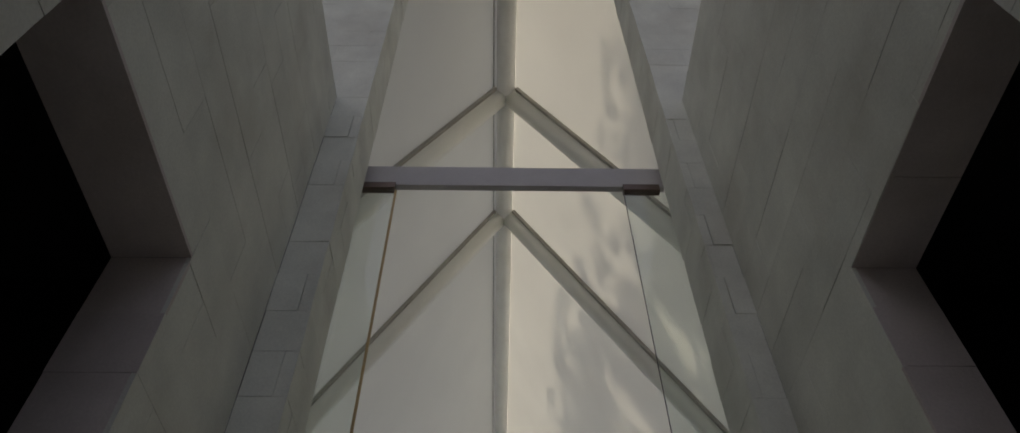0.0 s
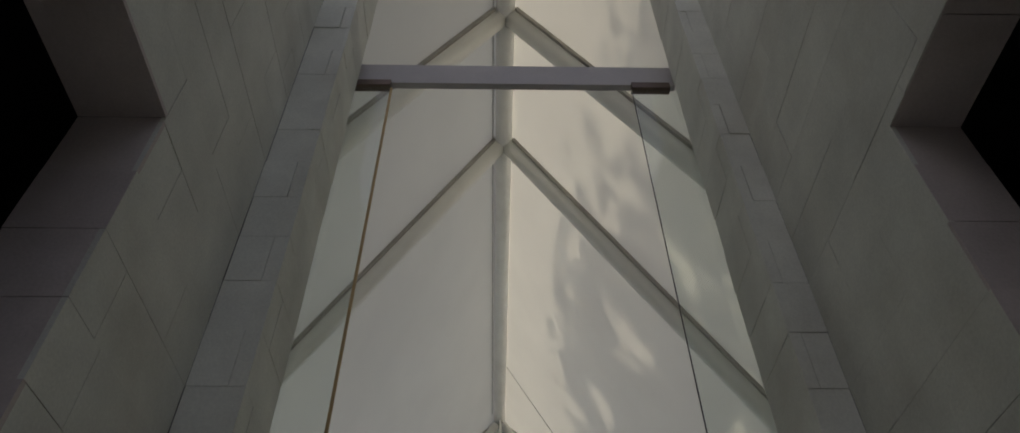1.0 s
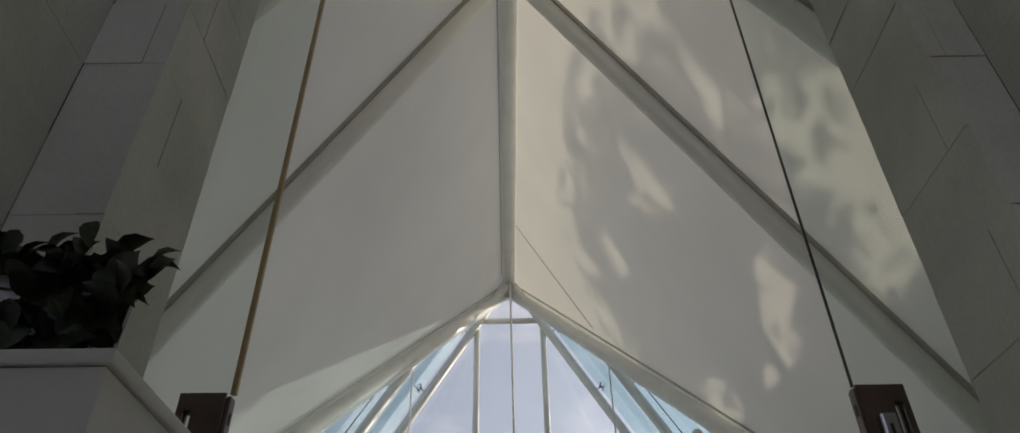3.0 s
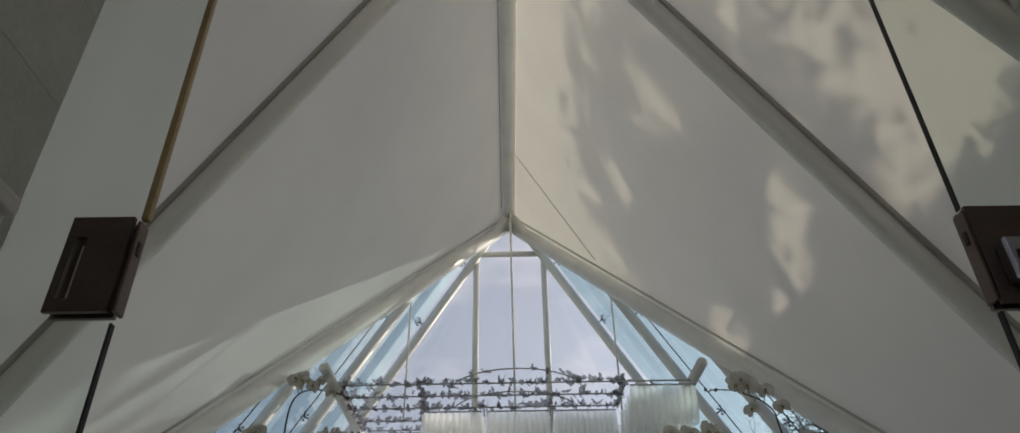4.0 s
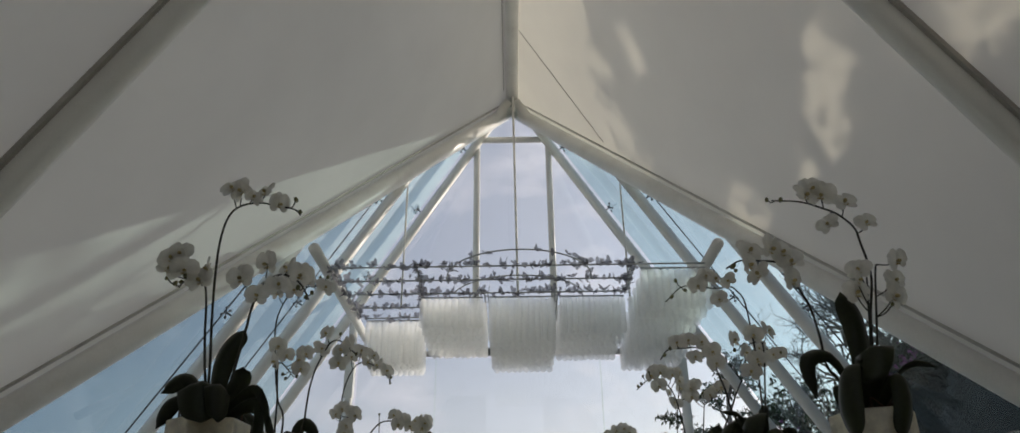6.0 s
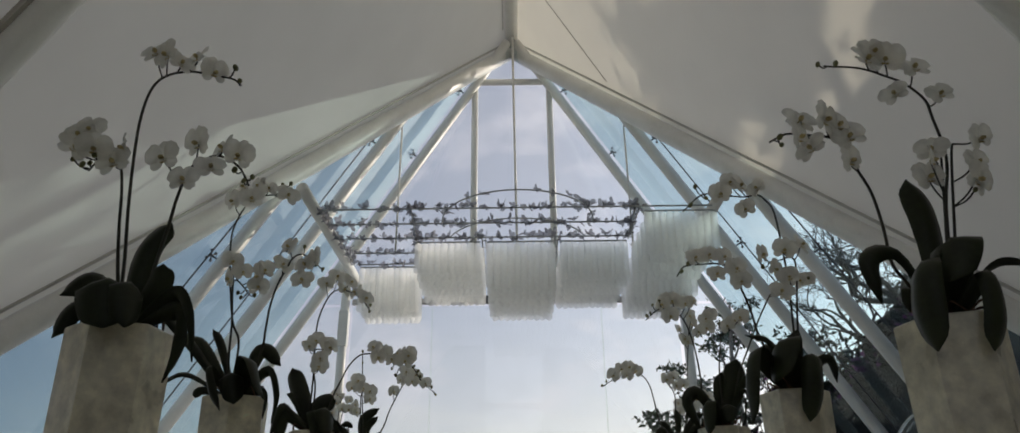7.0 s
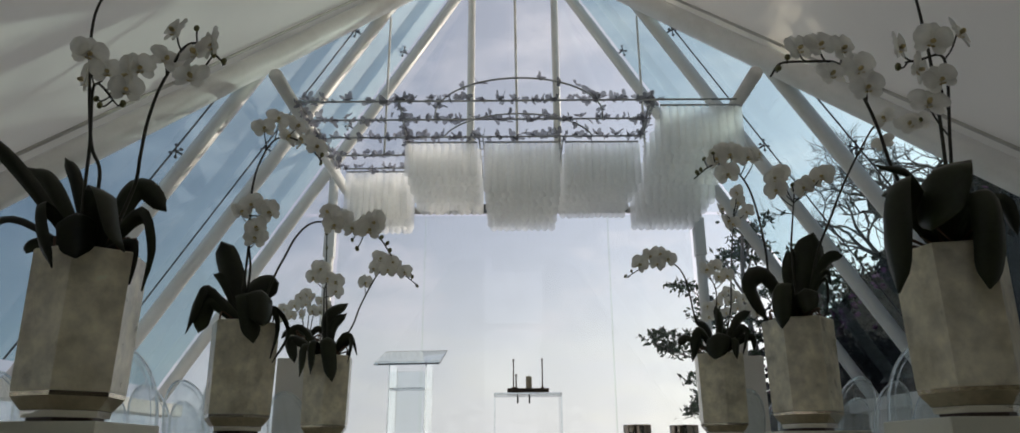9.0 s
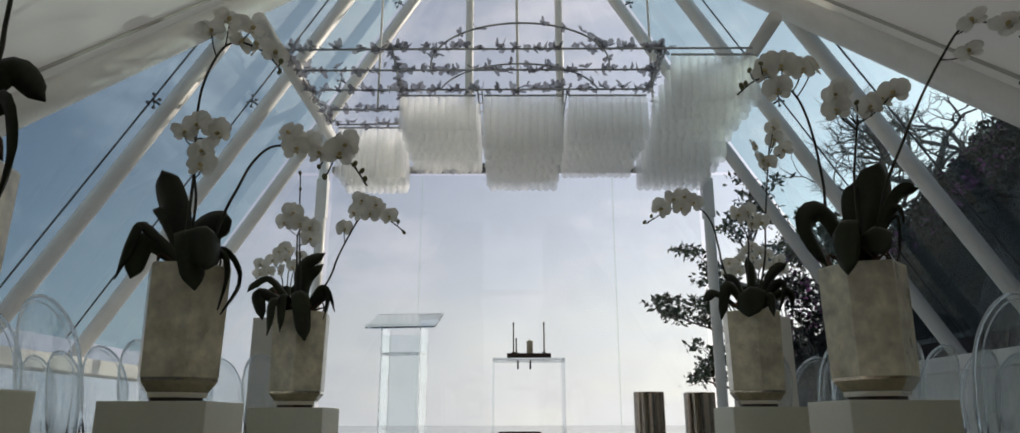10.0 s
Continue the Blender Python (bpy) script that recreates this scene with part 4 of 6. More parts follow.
aisle_plant(-1.145, 6.55, 12,
    [([(0.03, 0.0, 0.0), (0.075, 0.33, 0.0), (0.085, 0.42, 0.0), (0.11, 0.52, 0.0), (0.17, 0.56, 0.0), (0.21, 0.555, 0.0), (0.26, 0.52, 0.0), (0.295, 0.46, 0.0)], [(0.05, 0.53), (0.125, 0.605), (0.205, 0.585), (0.265, 0.55), (0.115, 0.465), (0.18, 0.51)], [(0.305, 0.485), (0.26, 0.495), (0.295, 0.455)]),
     ([(-0.02, 0.0, 0.0), (-0.03, 0.19, 0.0), (-0.055, 0.395, 0.0), (-0.07, 0.56, 0.0), (-0.075, 0.7, 0.0), (-0.06, 0.805, 0.0), (-0.02, 0.855, 0.0), (0.055, 0.87, 0.0), (0.13, 0.855, 0.0), (0.195, 0.84, 0.0), (0.225, 0.815, 0.0)], [(0.0, 0.895), (-0.04, 0.91), (0.085, 0.905), (0.14, 0.855), (0.04, 0.875)], [(0.2, 0.88), (0.23, 0.815)]),
     ([(0.0, 0.0, 0.0), (-0.045, 0.185, 0.0), (-0.07, 0.33, 0.0), (-0.085, 0.445, 0.0), (-0.105, 0.53, 0.0), (-0.14, 0.57, 0.0), (-0.18, 0.545, 0.0), (-0.2, 0.515, 0.0)], [(-0.24, 0.58), (-0.235, 0.625), (-0.205, 0.645), (-0.17, 0.57), (-0.095, 0.585), (-0.12, 0.54)], [(-0.24, 0.545), (-0.16, 0.54), (-0.195, 0.515), (-0.18, 0.525)])],
    [(0.075, 0, [(0, 0.265, 0.04), (0.055, 0.365, 0.06)]), (0.065, 20, [(0.09, 0.135, -0.03), (0.105, 0.195, -0.05)]), (0.06, 25, [(-0.09, 0.155, -0.03), (-0.165, 0.105, -0.05)]), (0.055, 20, [(-0.115, 0.08, -0.03), (-0.16, -0.015, -0.05)]), (0.145, 0, [(0.005, 0.12, -0.13), (0.04, -0.02, -0.17)]), (0.05, 15, [(0.135, 0.11, -0.03), (0.19, 0.055, -0.05), (0.235, -0.085, -0.06)]), (0.06, 5, [(0.15, 0.065, -0.03), (0.175, -0.03, -0.05), (0.165, -0.14, -0.06)]), (0.085, 0, [(0.065, 0.11, -0.13), (0.095, -0.02, -0.17)])])
aisle_plant(-1.20, 7.64, 40,
    [([(0.02, 0.0, 0.0), (0.08, 0.205, -0.004), (0.09, 0.3, -0.013), (0.1, 0.395, -0.023), (0.125, 0.49, -0.036), (0.165, 0.57, -0.05), (0.19, 0.605, -0.065), (0.23, 0.615, -0.082), (0.28, 0.585, -0.101), (0.34, 0.525, -0.12)], [(0.18, 0.645), (0.145, 0.575), (0.275, 0.54), (0.26, 0.48), (0.305, 0.58)], [(0.255, 0.63), (0.31, 0.55), (0.34, 0.53)]),
     ([(-0.03, 0.0, 0.0), (-0.02, 0.24, -0.001), (-0.06, 0.345, -0.003), (-0.1, 0.565, -0.005), (-0.115, 0.705, -0.007), (-0.105, 0.795, -0.01), (-0.06, 0.89, -0.013), (0.005, 0.925, -0.016), (0.075, 0.93, -0.02)], [(-0.125, 0.905), (-0.065, 0.955), (-0.015, 0.975), (0.035, 0.95), (-0.025, 0.89), (0.135, 0.905)], [(0.095, 0.975), (0.145, 0.96)]),
     ([(-0.04, 0.0, 0.0), (-0.055, 0.21, -0.003), (-0.06, 0.34, -0.008), (-0.075, 0.495, -0.014), (-0.06, 0.52, -0.022), (-0.025, 0.49, -0.03), (0.005, 0.455, -0.04)], [(-0.075, 0.595), (-0.075, 0.52), (-0.035, 0.555), (0.055, 0.52), (0.065, 0.555), (0.06, 0.47)], [(-0.03, 0.45), (0.035, 0.445), (-0.01, 0.425)])],
    [(0.04, 15, [(-0.22, 0.245, -0.03), (-0.36, 0.375, -0.05)]), (0.055, 10, [(-0.18, 0.23, 0.04), (-0.265, 0.295, 0.06)]), (0.05, 75, [(-0.215, 0.115, -0.03), (-0.33, 0.045, -0.05)]), (0.06, 20, [(0.065, 0.225, 0.04), (0.15, 0.16, 0.06)]), (0.11, -20, [(0.095, 0.135, -0.13), (0.17, -0.02, -0.17)]), (0.05, 10, [(0.12, 0.12, -0.03), (0.17, 0.025, -0.05), (0.175, -0.095, -0.06)]), (0.04, 30, [(0.115, 0.03, -0.03), (0.135, -0.075, -0.05)]), (0.04, 40, [(-0.08, 0.115, -0.13), (-0.045, 0.025, -0.17), (0.005, -0.06, -0.175)]), (0.04, 30, [(-0.135, 0.05, -0.03), (-0.15, 0.01, -0.05)]), (0.035, 10, [(-0.11, 0.245, 0.04), (-0.165, 0.325, 0.06)]), (0.09, 10, [(0.015, 0.09, -0.13), (0.055, -0.035, -0.17)])])
aisle_plant(-1.155, 8.72, 77,
    [([(-0.03, 0.0, 0.0), (-0.02, 0.35, -0.01), (-0.025, 0.52, -0.027), (-0.005, 0.66, -0.051), (0.055, 0.775, -0.078), (0.13, 0.79, -0.109), (0.23, 0.735, -0.143), (0.305, 0.65, -0.18)], [(0.035, 0.82), (0.1, 0.855), (0.175, 0.825), (0.215, 0.76), (0.27, 0.72), (0.135, 0.785)], [(0.31, 0.67), (0.305, 0.635)]),
     ([(-0.02, 0.0, 0.0), (-0.005, 0.225, -0.003), (-0.02, 0.34, -0.008), (-0.03, 0.405, -0.014), (-0.02, 0.465, -0.021), (0.035, 0.46, -0.03)], [(-0.055, 0.475), (-0.015, 0.515), (0.025, 0.405), (0.055, 0.49), (0.015, 0.365), (0.085, 0.465)], []),
     ([(0.04, 0.0, 0.0), (0.095, 0.2, -0.004), (0.135, 0.29, -0.01), (0.175, 0.37, -0.019), (0.23, 0.425, -0.03), (0.29, 0.435, -0.041), (0.37, 0.425, -0.054), (0.465, 0.385, -0.069), (0.535, 0.355, -0.084), (0.595, 0.27, -0.1)], [(0.33, 0.455), (0.38, 0.435), (0.43, 0.39), (0.47, 0.42), (0.505, 0.375), (0.35, 0.4), (0.53, 0.405)], [(0.55, 0.35), (0.575, 0.325), (0.59, 0.29), (0.455, 0.3), (0.43, 0.34)])],
    [(0.1, 0, [(-0.105, 0.24, 0.04), (-0.165, 0.38, 0.06)]), (0.04, 20, [(-0.135, 0.215, 0.04), (-0.18, 0.235, 0.06)]), (0.05, 45, [(-0.16, 0.16, -0.03), (-0.19, 0.105, -0.05), (-0.215, -0.035, -0.06)]), (0.07, 10, [(-0.145, 0.105, -0.03), (-0.17, -0.03, -0.05)]), (0.09, 0, [(0.045, 0.11, -0.13), (0.095, -0.09, -0.17)]), (0.105, 15, [(0.025, 0.165, 0.04), (0.1, 0.195, 0.06)]), (0.11, 15, [(0.09, 0.12, -0.13), (0.125, -0.025, -0.17)]), (0.045, 25, [(0.105, 0.055, -0.03), (0.14, -0.01, -0.05), (0.13, -0.135, -0.06)]), (0.04, 40, [(0.115, 0.065, -0.03), (0.185, -0.03, -0.05), (0.14, -0.15, -0.06)])])
aisle_plant(-1.07, 9.8, 91,
    [([(-0.02, 0.0, 0.0), (-0.02, 0.175, -0.003), (-0.035, 0.335, -0.007), (-0.045, 0.495, -0.013), (-0.055, 0.71, -0.02)], [], [(-0.05, 0.625), (-0.05, 0.7)]),
     ([(-0.03, 0.0, 0.0), (-0.04, 0.175, -0.004), (-0.045, 0.3, -0.011), (-0.045, 0.395, -0.019), (-0.02, 0.43, -0.03)], [(-0.105, 0.45), (-0.07, 0.495), (0.03, 0.42), (0.015, 0.37), (-0.03, 0.44)], []),
     ([(0.01, 0.0, 0.0), (0.115, 0.175, -0.004), (0.155, 0.285, -0.012), (0.215, 0.41, -0.022), (0.26, 0.475, -0.035), (0.325, 0.485, -0.048), (0.405, 0.45, -0.063), (0.475, 0.395, -0.08)], [(0.24, 0.49), (0.27, 0.54), (0.315, 0.475), (0.365, 0.49), (0.415, 0.455), (0.335, 0.52), (0.18, 0.42)], [(0.455, 0.43), (0.48, 0.385)])],
    [(0.065, 10, [(-0.03, 0.235, 0.04), (0.075, 0.32, 0.06)]), (0.05, 45, [(-0.15, 0.175, -0.03), (-0.225, 0.15, -0.05), (-0.25, 0.105, -0.06)]), (0.06, 20, [(-0.2, 0.11, -0.03), (-0.17, -0.025, -0.05)]), (0.065, 0, [(-0.11, 0.06, -0.13), (-0.105, -0.11, -0.17)]), (0.08, 0, [(0.02, 0.095, -0.13), (0.065, -0.135, -0.17)]), (0.05, 0, [(-0.065, 0.08, -0.13), (-0.05, -0.095, -0.17)]), (0.065, 15, [(0.115, 0.105, -0.03), (0.1, -0.065, -0.05)]), (0.05, 30, [(0.1, 0.12, -0.03), (0.165, 0.015, -0.05)]), (0.05, 20, [(0, 0.18, 0.04), (0.07, 0.265, 0.06)])])
aisle_plant(1.145, 6.55, 23,
    [([(-0.01, 0.0, 0.0), (-0.09, 0.13, -0.006), (-0.125, 0.185, -0.016), (-0.135, 0.29, -0.03), (-0.155, 0.39, -0.046), (-0.19, 0.455, -0.064), (-0.235, 0.535, -0.084), (-0.275, 0.545, -0.105), (-0.345, 0.54, -0.129), (-0.42, 0.53, -0.154), (-0.48, 0.49, -0.18)], [(-0.39, 0.555), (-0.305, 0.575), (-0.22, 0.545), (-0.22, 0.48), (-0.37, 0.465), (-0.405, 0.5), (-0.255, 0.575)], [(-0.465, 0.485), (-0.445, 0.485)]),
     ([(0.03, 0.0, 0.0), (0.045, 0.155, -0.003), (0.075, 0.36, -0.008), (0.11, 0.52, -0.015), (0.095, 0.655, -0.024), (0.08, 0.715, -0.033), (0.025, 0.765, -0.044), (-0.03, 0.785, -0.055), (-0.12, 0.81, -0.067), (-0.235, 0.81, -0.08)], [(-0.115, 0.815), (-0.045, 0.83), (0.04, 0.8), (0.125, 0.73), (-0.04, 0.705), (-0.08, 0.855)], [(-0.26, 0.805), (-0.215, 0.795)]),
     ([(0.045, 0.0, 0.0), (0.06, 0.155, -0.004), (0.095, 0.36, -0.011), (0.13, 0.545, -0.019), (0.14, 0.56, -0.03)], [(0.195, 0.565), (0.18, 0.495), (0.15, 0.425)], [(0.135, 0.39)]),
     ([(0.02, 0.0, 0.0), (0.035, 0.155, -0.006), (0.065, 0.355, -0.016), (0.09, 0.54, -0.03)], [(0.055, 0.535), (0.03, 0.45), (0.025, 0.485)], [])],
    [(0.085, 0, [(0.04, 0.335, 0.04), (0.015, 0.485, 0.06)]), (0.055, 25, [(-0.1, 0.205, -0.03), (-0.2, 0.19, -0.05), (-0.2, 0.05, -0.06)]), (0.09, 0, [(-0.105, 0.145, -0.13), (-0.15, 0.02, -0.17), (-0.145, -0.105, -0.175)]), (0.125, 10, [(-0.01, 0.21, -0.13), (-0.065, 0.08, -0.17)]), (0.045, 75, [(0.14, 0.16, -0.03), (0.245, 0.165, -0.05)]), (0.075, 0, [(0.055, 0.12, -0.13), (0.045, 0.015, -0.17), (-0.005, -0.105, -0.175)]), (0.03, 30, [(-0.1, 0.1, -0.03), (-0.125, 0.03, -0.05)])])
aisle_plant(1.095, 7.64, 58,
    [([(-0.01, 0.0, 0.0), (-0.105, 0.235, -0.004), (-0.135, 0.365, -0.013), (-0.165, 0.455, -0.023), (-0.2, 0.52, -0.035), (-0.245, 0.56, -0.049), (-0.335, 0.555, -0.065), (-0.415, 0.54, -0.082), (-0.455, 0.49, -0.1)], [(-0.375, 0.57), (-0.315, 0.58), (-0.25, 0.575), (-0.185, 0.54), (-0.17, 0.48), (-0.285, 0.5)], [(-0.405, 0.545), (-0.435, 0.51)]),
     ([(0.01, 0.0, 0.0), (0.03, 0.165, -0.003), (0.04, 0.315, -0.009), (0.045, 0.505, -0.016), (0.04, 0.64, -0.025), (0.025, 0.81, -0.035), (-0.01, 0.865, -0.046), (-0.05, 0.885, -0.059), (-0.125, 0.87, -0.072), (-0.29, 0.88, -0.085), (-0.4, 0.79, -0.1)], [(-0.065, 0.895), (-0.145, 0.9), (-0.225, 0.88), (-0.115, 0.81), (-0.18, 0.925)], [(-0.3, 0.84), (-0.345, 0.89), (-0.375, 0.8)]),
     ([(0.03, 0.0, 0.0), (0.045, 0.165, -0.002), (0.065, 0.345, -0.006), (0.09, 0.535, -0.011), (0.08, 0.6, -0.016), (0.02, 0.585, -0.023), (-0.035, 0.57, -0.03)], [(0.035, 0.625), (0.105, 0.64), (-0.02, 0.535), (0.03, 0.495), (0.0, 0.435), (-0.075, 0.595)], [(-0.065, 0.55)])],
    [(0.1, 0, [(-0.18, 0.155, -0.13), (-0.235, 0.035, -0.17), (-0.24, -0.135, -0.175)]), (0.15, 10, [(-0.07, 0.195, -0.13), (-0.13, 0.025, -0.17)]), (0.09, 0, [(0.045, 0.145, -0.13), (0.025, 0.015, -0.17), (-0.02, -0.125, -0.175)]), (0.04, 50, [(-0.075, 0.22, -0.03), (-0.185, 0.245, -0.05)]), (0.05, 0, [(0.05, 0.215, 0.04), (0.085, 0.3, 0.06)]), (0.045, 20, [(0.14, 0.145, -0.03), (0.165, 0.045, -0.05)]), (0.08, 15, [(-0.035, 0.215, 0.04), (-0.12, 0.195, 0.06)])])
aisle_plant(1.085, 8.72, 64,
    [([(0.03, 0.0, 0.0), (0.11, 0.28, -0.011), (0.175, 0.43, -0.031), (0.26, 0.61, -0.057), (0.335, 0.745, -0.088), (0.385, 0.825, -0.124), (0.425, 0.835, -0.162), (0.465, 0.8, -0.205), (0.475, 0.775, -0.25)], [(0.395, 0.825), (0.435, 0.755), (0.48, 0.77), (0.405, 0.74)], [(0.48, 0.77)]),
     ([(-0.01, 0.0, 0.0), (-0.09, 0.175, -0.004), (-0.1, 0.31, -0.013), (-0.12, 0.47, -0.023), (-0.155, 0.59, -0.035), (-0.21, 0.66, -0.049), (-0.26, 0.675, -0.065), (-0.325, 0.655, -0.082), (-0.395, 0.595, -0.1)], [(-0.27, 0.72), (-0.225, 0.715), (-0.16, 0.695), (-0.12, 0.705), (-0.245, 0.63), (-0.285, 0.685)], [(-0.39, 0.61), (-0.365, 0.635), (-0.35, 0.68), (-0.31, 0.705)]),
     ([(0.01, 0.0, 0.0), (0.01, 0.29, -0.006), (0.025, 0.425, -0.016), (0.045, 0.565, -0.03)], [(-0.04, 0.56), (-0.045, 0.61), (0.115, 0.595), (0.15, 0.61), (0.075, 0.57), (-0.015, 0.635)], [(0.025, 0.58), (0.085, 0.55)])],
    [(0.075, 10, [(-0.11, 0.195, -0.03), (-0.185, 0.155, -0.05), (-0.14, 0.005, -0.06)]), (0.085, 0, [(-0.105, 0.135, -0.13), (-0.125, -0.045, -0.17)]), (0.13, 0, [(0.09, 0.23, 0.04), (0.14, 0.405, 0.06)]), (0.065, 10, [(0.015, 0.22, 0.04), (0.045, 0.335, 0.06)]), (0.05, 20, [(0.135, 0.245, -0.03), (0.205, 0.275, -0.05)]), (0.035, 30, [(0.12, 0.2, -0.03), (0.14, 0.155, -0.05)]), (0.02, 30, [(0.12, 0.18, -0.03), (0.11, 0.065, -0.05), (0.065, -0.025, -0.06)]), (0.09, 10, [(-0.005, 0.115, -0.13), (-0.02, 0.02, -0.17)])])
aisle_plant(1.05, 9.8, 29,
    [([(-0.01, 0.0, 0.0), (-0.105, 0.205, -0.004), (-0.13, 0.33, -0.012), (-0.155, 0.44, -0.022), (-0.2, 0.505, -0.035), (-0.265, 0.53, -0.048), (-0.365, 0.505, -0.063), (-0.48, 0.435, -0.08)], [(-0.365, 0.54), (-0.305, 0.56), (-0.255, 0.535), (-0.415, 0.505), (-0.32, 0.5)], [(-0.465, 0.46), (-0.495, 0.435)]),
     ([(0.02, 0.0, 0.0), (0.09, 0.265, -0.003), (0.11, 0.46, -0.007), (0.14, 0.695, -0.013), (0.16, 0.845, -0.02)], [(0.08, 0.84), (0.11, 0.765), (0.185, 0.875), (0.23, 0.82), (0.17, 0.925), (0.145, 0.75)], []),
     ([(0.0, 0.0, 0.0), (0.005, 0.205, -0.006), (0.015, 0.36, -0.016), (-0.015, 0.44, -0.03)], [(-0.05, 0.47), (0.01, 0.43), (0.065, 0.44), (0.005, 0.49)], [])],
    [(0.055, 20, [(-0.095, 0.14, -0.03), (-0.155, -0.03, -0.05)]), (0.05, 10, [(-0.045, 0.175, 0.04), (-0.1, 0.21, 0.06)]), (0.05, 10, [(0.14, 0.21, 0.04), (0.22, 0.265, 0.06)]), (0.055, 20, [(0.145, 0.145, -0.03), (0.12, 0.005, -0.05)]), (0.12, 0, [(-0.03, 0.11, -0.13), (-0.065, -0.03, -0.17)]), (0.05, 0, [(0.06, 0.085, -0.13), (0.05, -0.03, -0.17)]), (0.05, 40, [(-0.165, 0.11, -0.03), (-0.225, 0.06, -0.05)]), (0.045, 0, [(0.035, 0.21, 0.04), (0.025, 0.295, 0.06)]), (0.05, 30, [(0.165, 0.1, -0.03), (0.18, 0.025, -0.05)])])

# tall white pedestals with small cream vases near the altar
for x, y in ((-1.62, 11.35), (1.60, 11.35)):
    tagged(part("tall_pedestal", boxes(((-0.16, -0.16, 0), (0.16, 0.16, 1.20)), bevel=0.005), M_WHITEPED, m=pose(x, y, 0)), "tall slim white painted pedestal", "pedestal", "tall pedestals")
    v = tagged(empty("cream_vase", pose(x, y, 1.201)), "small cream shell vase on a tall white pedestal", "vase", "cream vases")
    part("body", lathe([(0.08, 0.0), (0.10, 0.02), (0.115, 0.15), (0.112, 0.154), (0.10, 0.153), (0.095, 0.08)], 6), M_WHITEPED, v)
    orchid(x, y, 1.20 + 0.15, 7 if x < 0 else 8, [([(-0.02, 0, 0), (-0.04, 0.14, 0), (-0.08, 0.22, 0), (-0.16, 0.20, -0.02)], [(-0.04, 0.19), (-0.10, 0.26), (-0.12, 0.18), (-0.18, 0.23), (-0.18, 0.16)], []), ([(0.02, 0, 0), (0.03, 0.16, 0), (0.07, 0.26, 0), (0.15, 0.22, -0.02)], [(0.04, 0.22), (0.09, 0.29), (0.10, 0.21), (0.16, 0.25), (0.17, 0.18)], []), ([(0, 0, 0), (0.0, 0.17, 0), (0.01, 0.28, -0.02), (-0.05, 0.29, -0.03)], [(-0.02, 0.27), (0.03, 0.31), (-0.06, 0.32), (-0.02, 0.35)], [])],
           [(0.05, 10, [(-0.08, 0.06, -0.02), (-0.14, -0.02, -0.04)]), (0.05, 0, [(0.03, 0.07, -0.1), (0.05, -0.04, -0.13)]), (0.05, 20, [(0.07, 0.09, 0.02), (0.13, 0.06, 0.04)])], small=True)

# ---------------------------------------------------------------- clear chairs
def ghost_chair():
    ch = tagged(empty("ghost_chair"), "clear polycarbonate chair with a rounded medallion back", "chair", "guest chairs")
    seat = bmesh.new()
    box(seat, (-0.20, -0.20, 0.445), (0.20, 0.21, 0.463), 0.008)
    part("seat", seat, M_CHAIR, ch)
    for x, y in ((-0.18, 0.18), (0.18, 0.18), (-0.17, -0.18), (0.17, -0.18)):
        part("leg", bar([(x * 1.08, y * 1.1, 0), (x, y, 0.444)], 0.013, 8, 0.018), M_CHAIRRIM, ch, smooth=True)
    # oval back, slightly dished and leaning
    bm = bmesh.new()
    outline = []
    for k in range(33):
        a = math.pi * k / 32
        outline.append((-0.190 * math.cos(a), 0.68 + 0.265 * math.sin(a) ** 0.85))
    outline = [(-0.160, 0.47), (-0.182, 0.58)] + outline + [(0.182, 0.58), (0.160, 0.47)]
    place = lambda x, z, o=0.0: Vector((x, -0.195 - 0.16 * (z - 0.46) + 0.9 * x * x + o, z))
    front = [bm.verts.new(place(x, z, 0.006)) for x, z in outline]
    back = [bm.verts.new(place(x, z, -0.006)) for x, z in outline]
    cf, cb = bm.verts.new(place(0, 0.70, 0.004)), bm.verts.new(place(0, 0.70, -0.008))
    n = len(outline)
    for k in range(n):
        j = (k + 1) % n
        bm.faces.new((front[k], front[j], cf))
        bm.faces.new((back[j], back[k], cb))
        bm.faces.new((front[j], front[k], back[k], back[j]))
    b = part("backrest", bm, M_CHAIR, ch)
    part("back_rim", bar([place(x, z) for x, z in outline], 0.0062, 10), M_CHAIRRIM, b, smooth=True)
    part("inner_rib", bar([place(x * 0.90, 0.70 + (z - 0.70) * 0.92, -0.008) for x, z in outline], 0.0026, 8), M_CHAIRRIM, b, smooth=True)
    return ch
chair = ghost_chair()
first = True
rnd = random.Random(8)
# slanting rows, every chair turned a little towards the aisle
TURN = radians(28)
for row in range(-2, 3):
    for side in (-1, 1):
        for k in range(5 if row < 2 else 4):
            x, y = side * (1.57 + 0.39 * k + (0.085 - 0.025 * k if side < 0 else 0)) - side * 0.25 * math.sin(TURN), 8.76 + 1.14 * row + 0.30 * k + 0.25 * math.cos(TURN)
            m = pose(x + rnd.uniform(-0.01, 0.01), y + rnd.uniform(-0.015, 0.015), 0, 0, 0, math.degrees(TURN) * side + rnd.uniform(-2.5, 2.5))
            if first:
                chair.matrix_basis = m
                first = False
            else:
                copy_thing(chair, m)

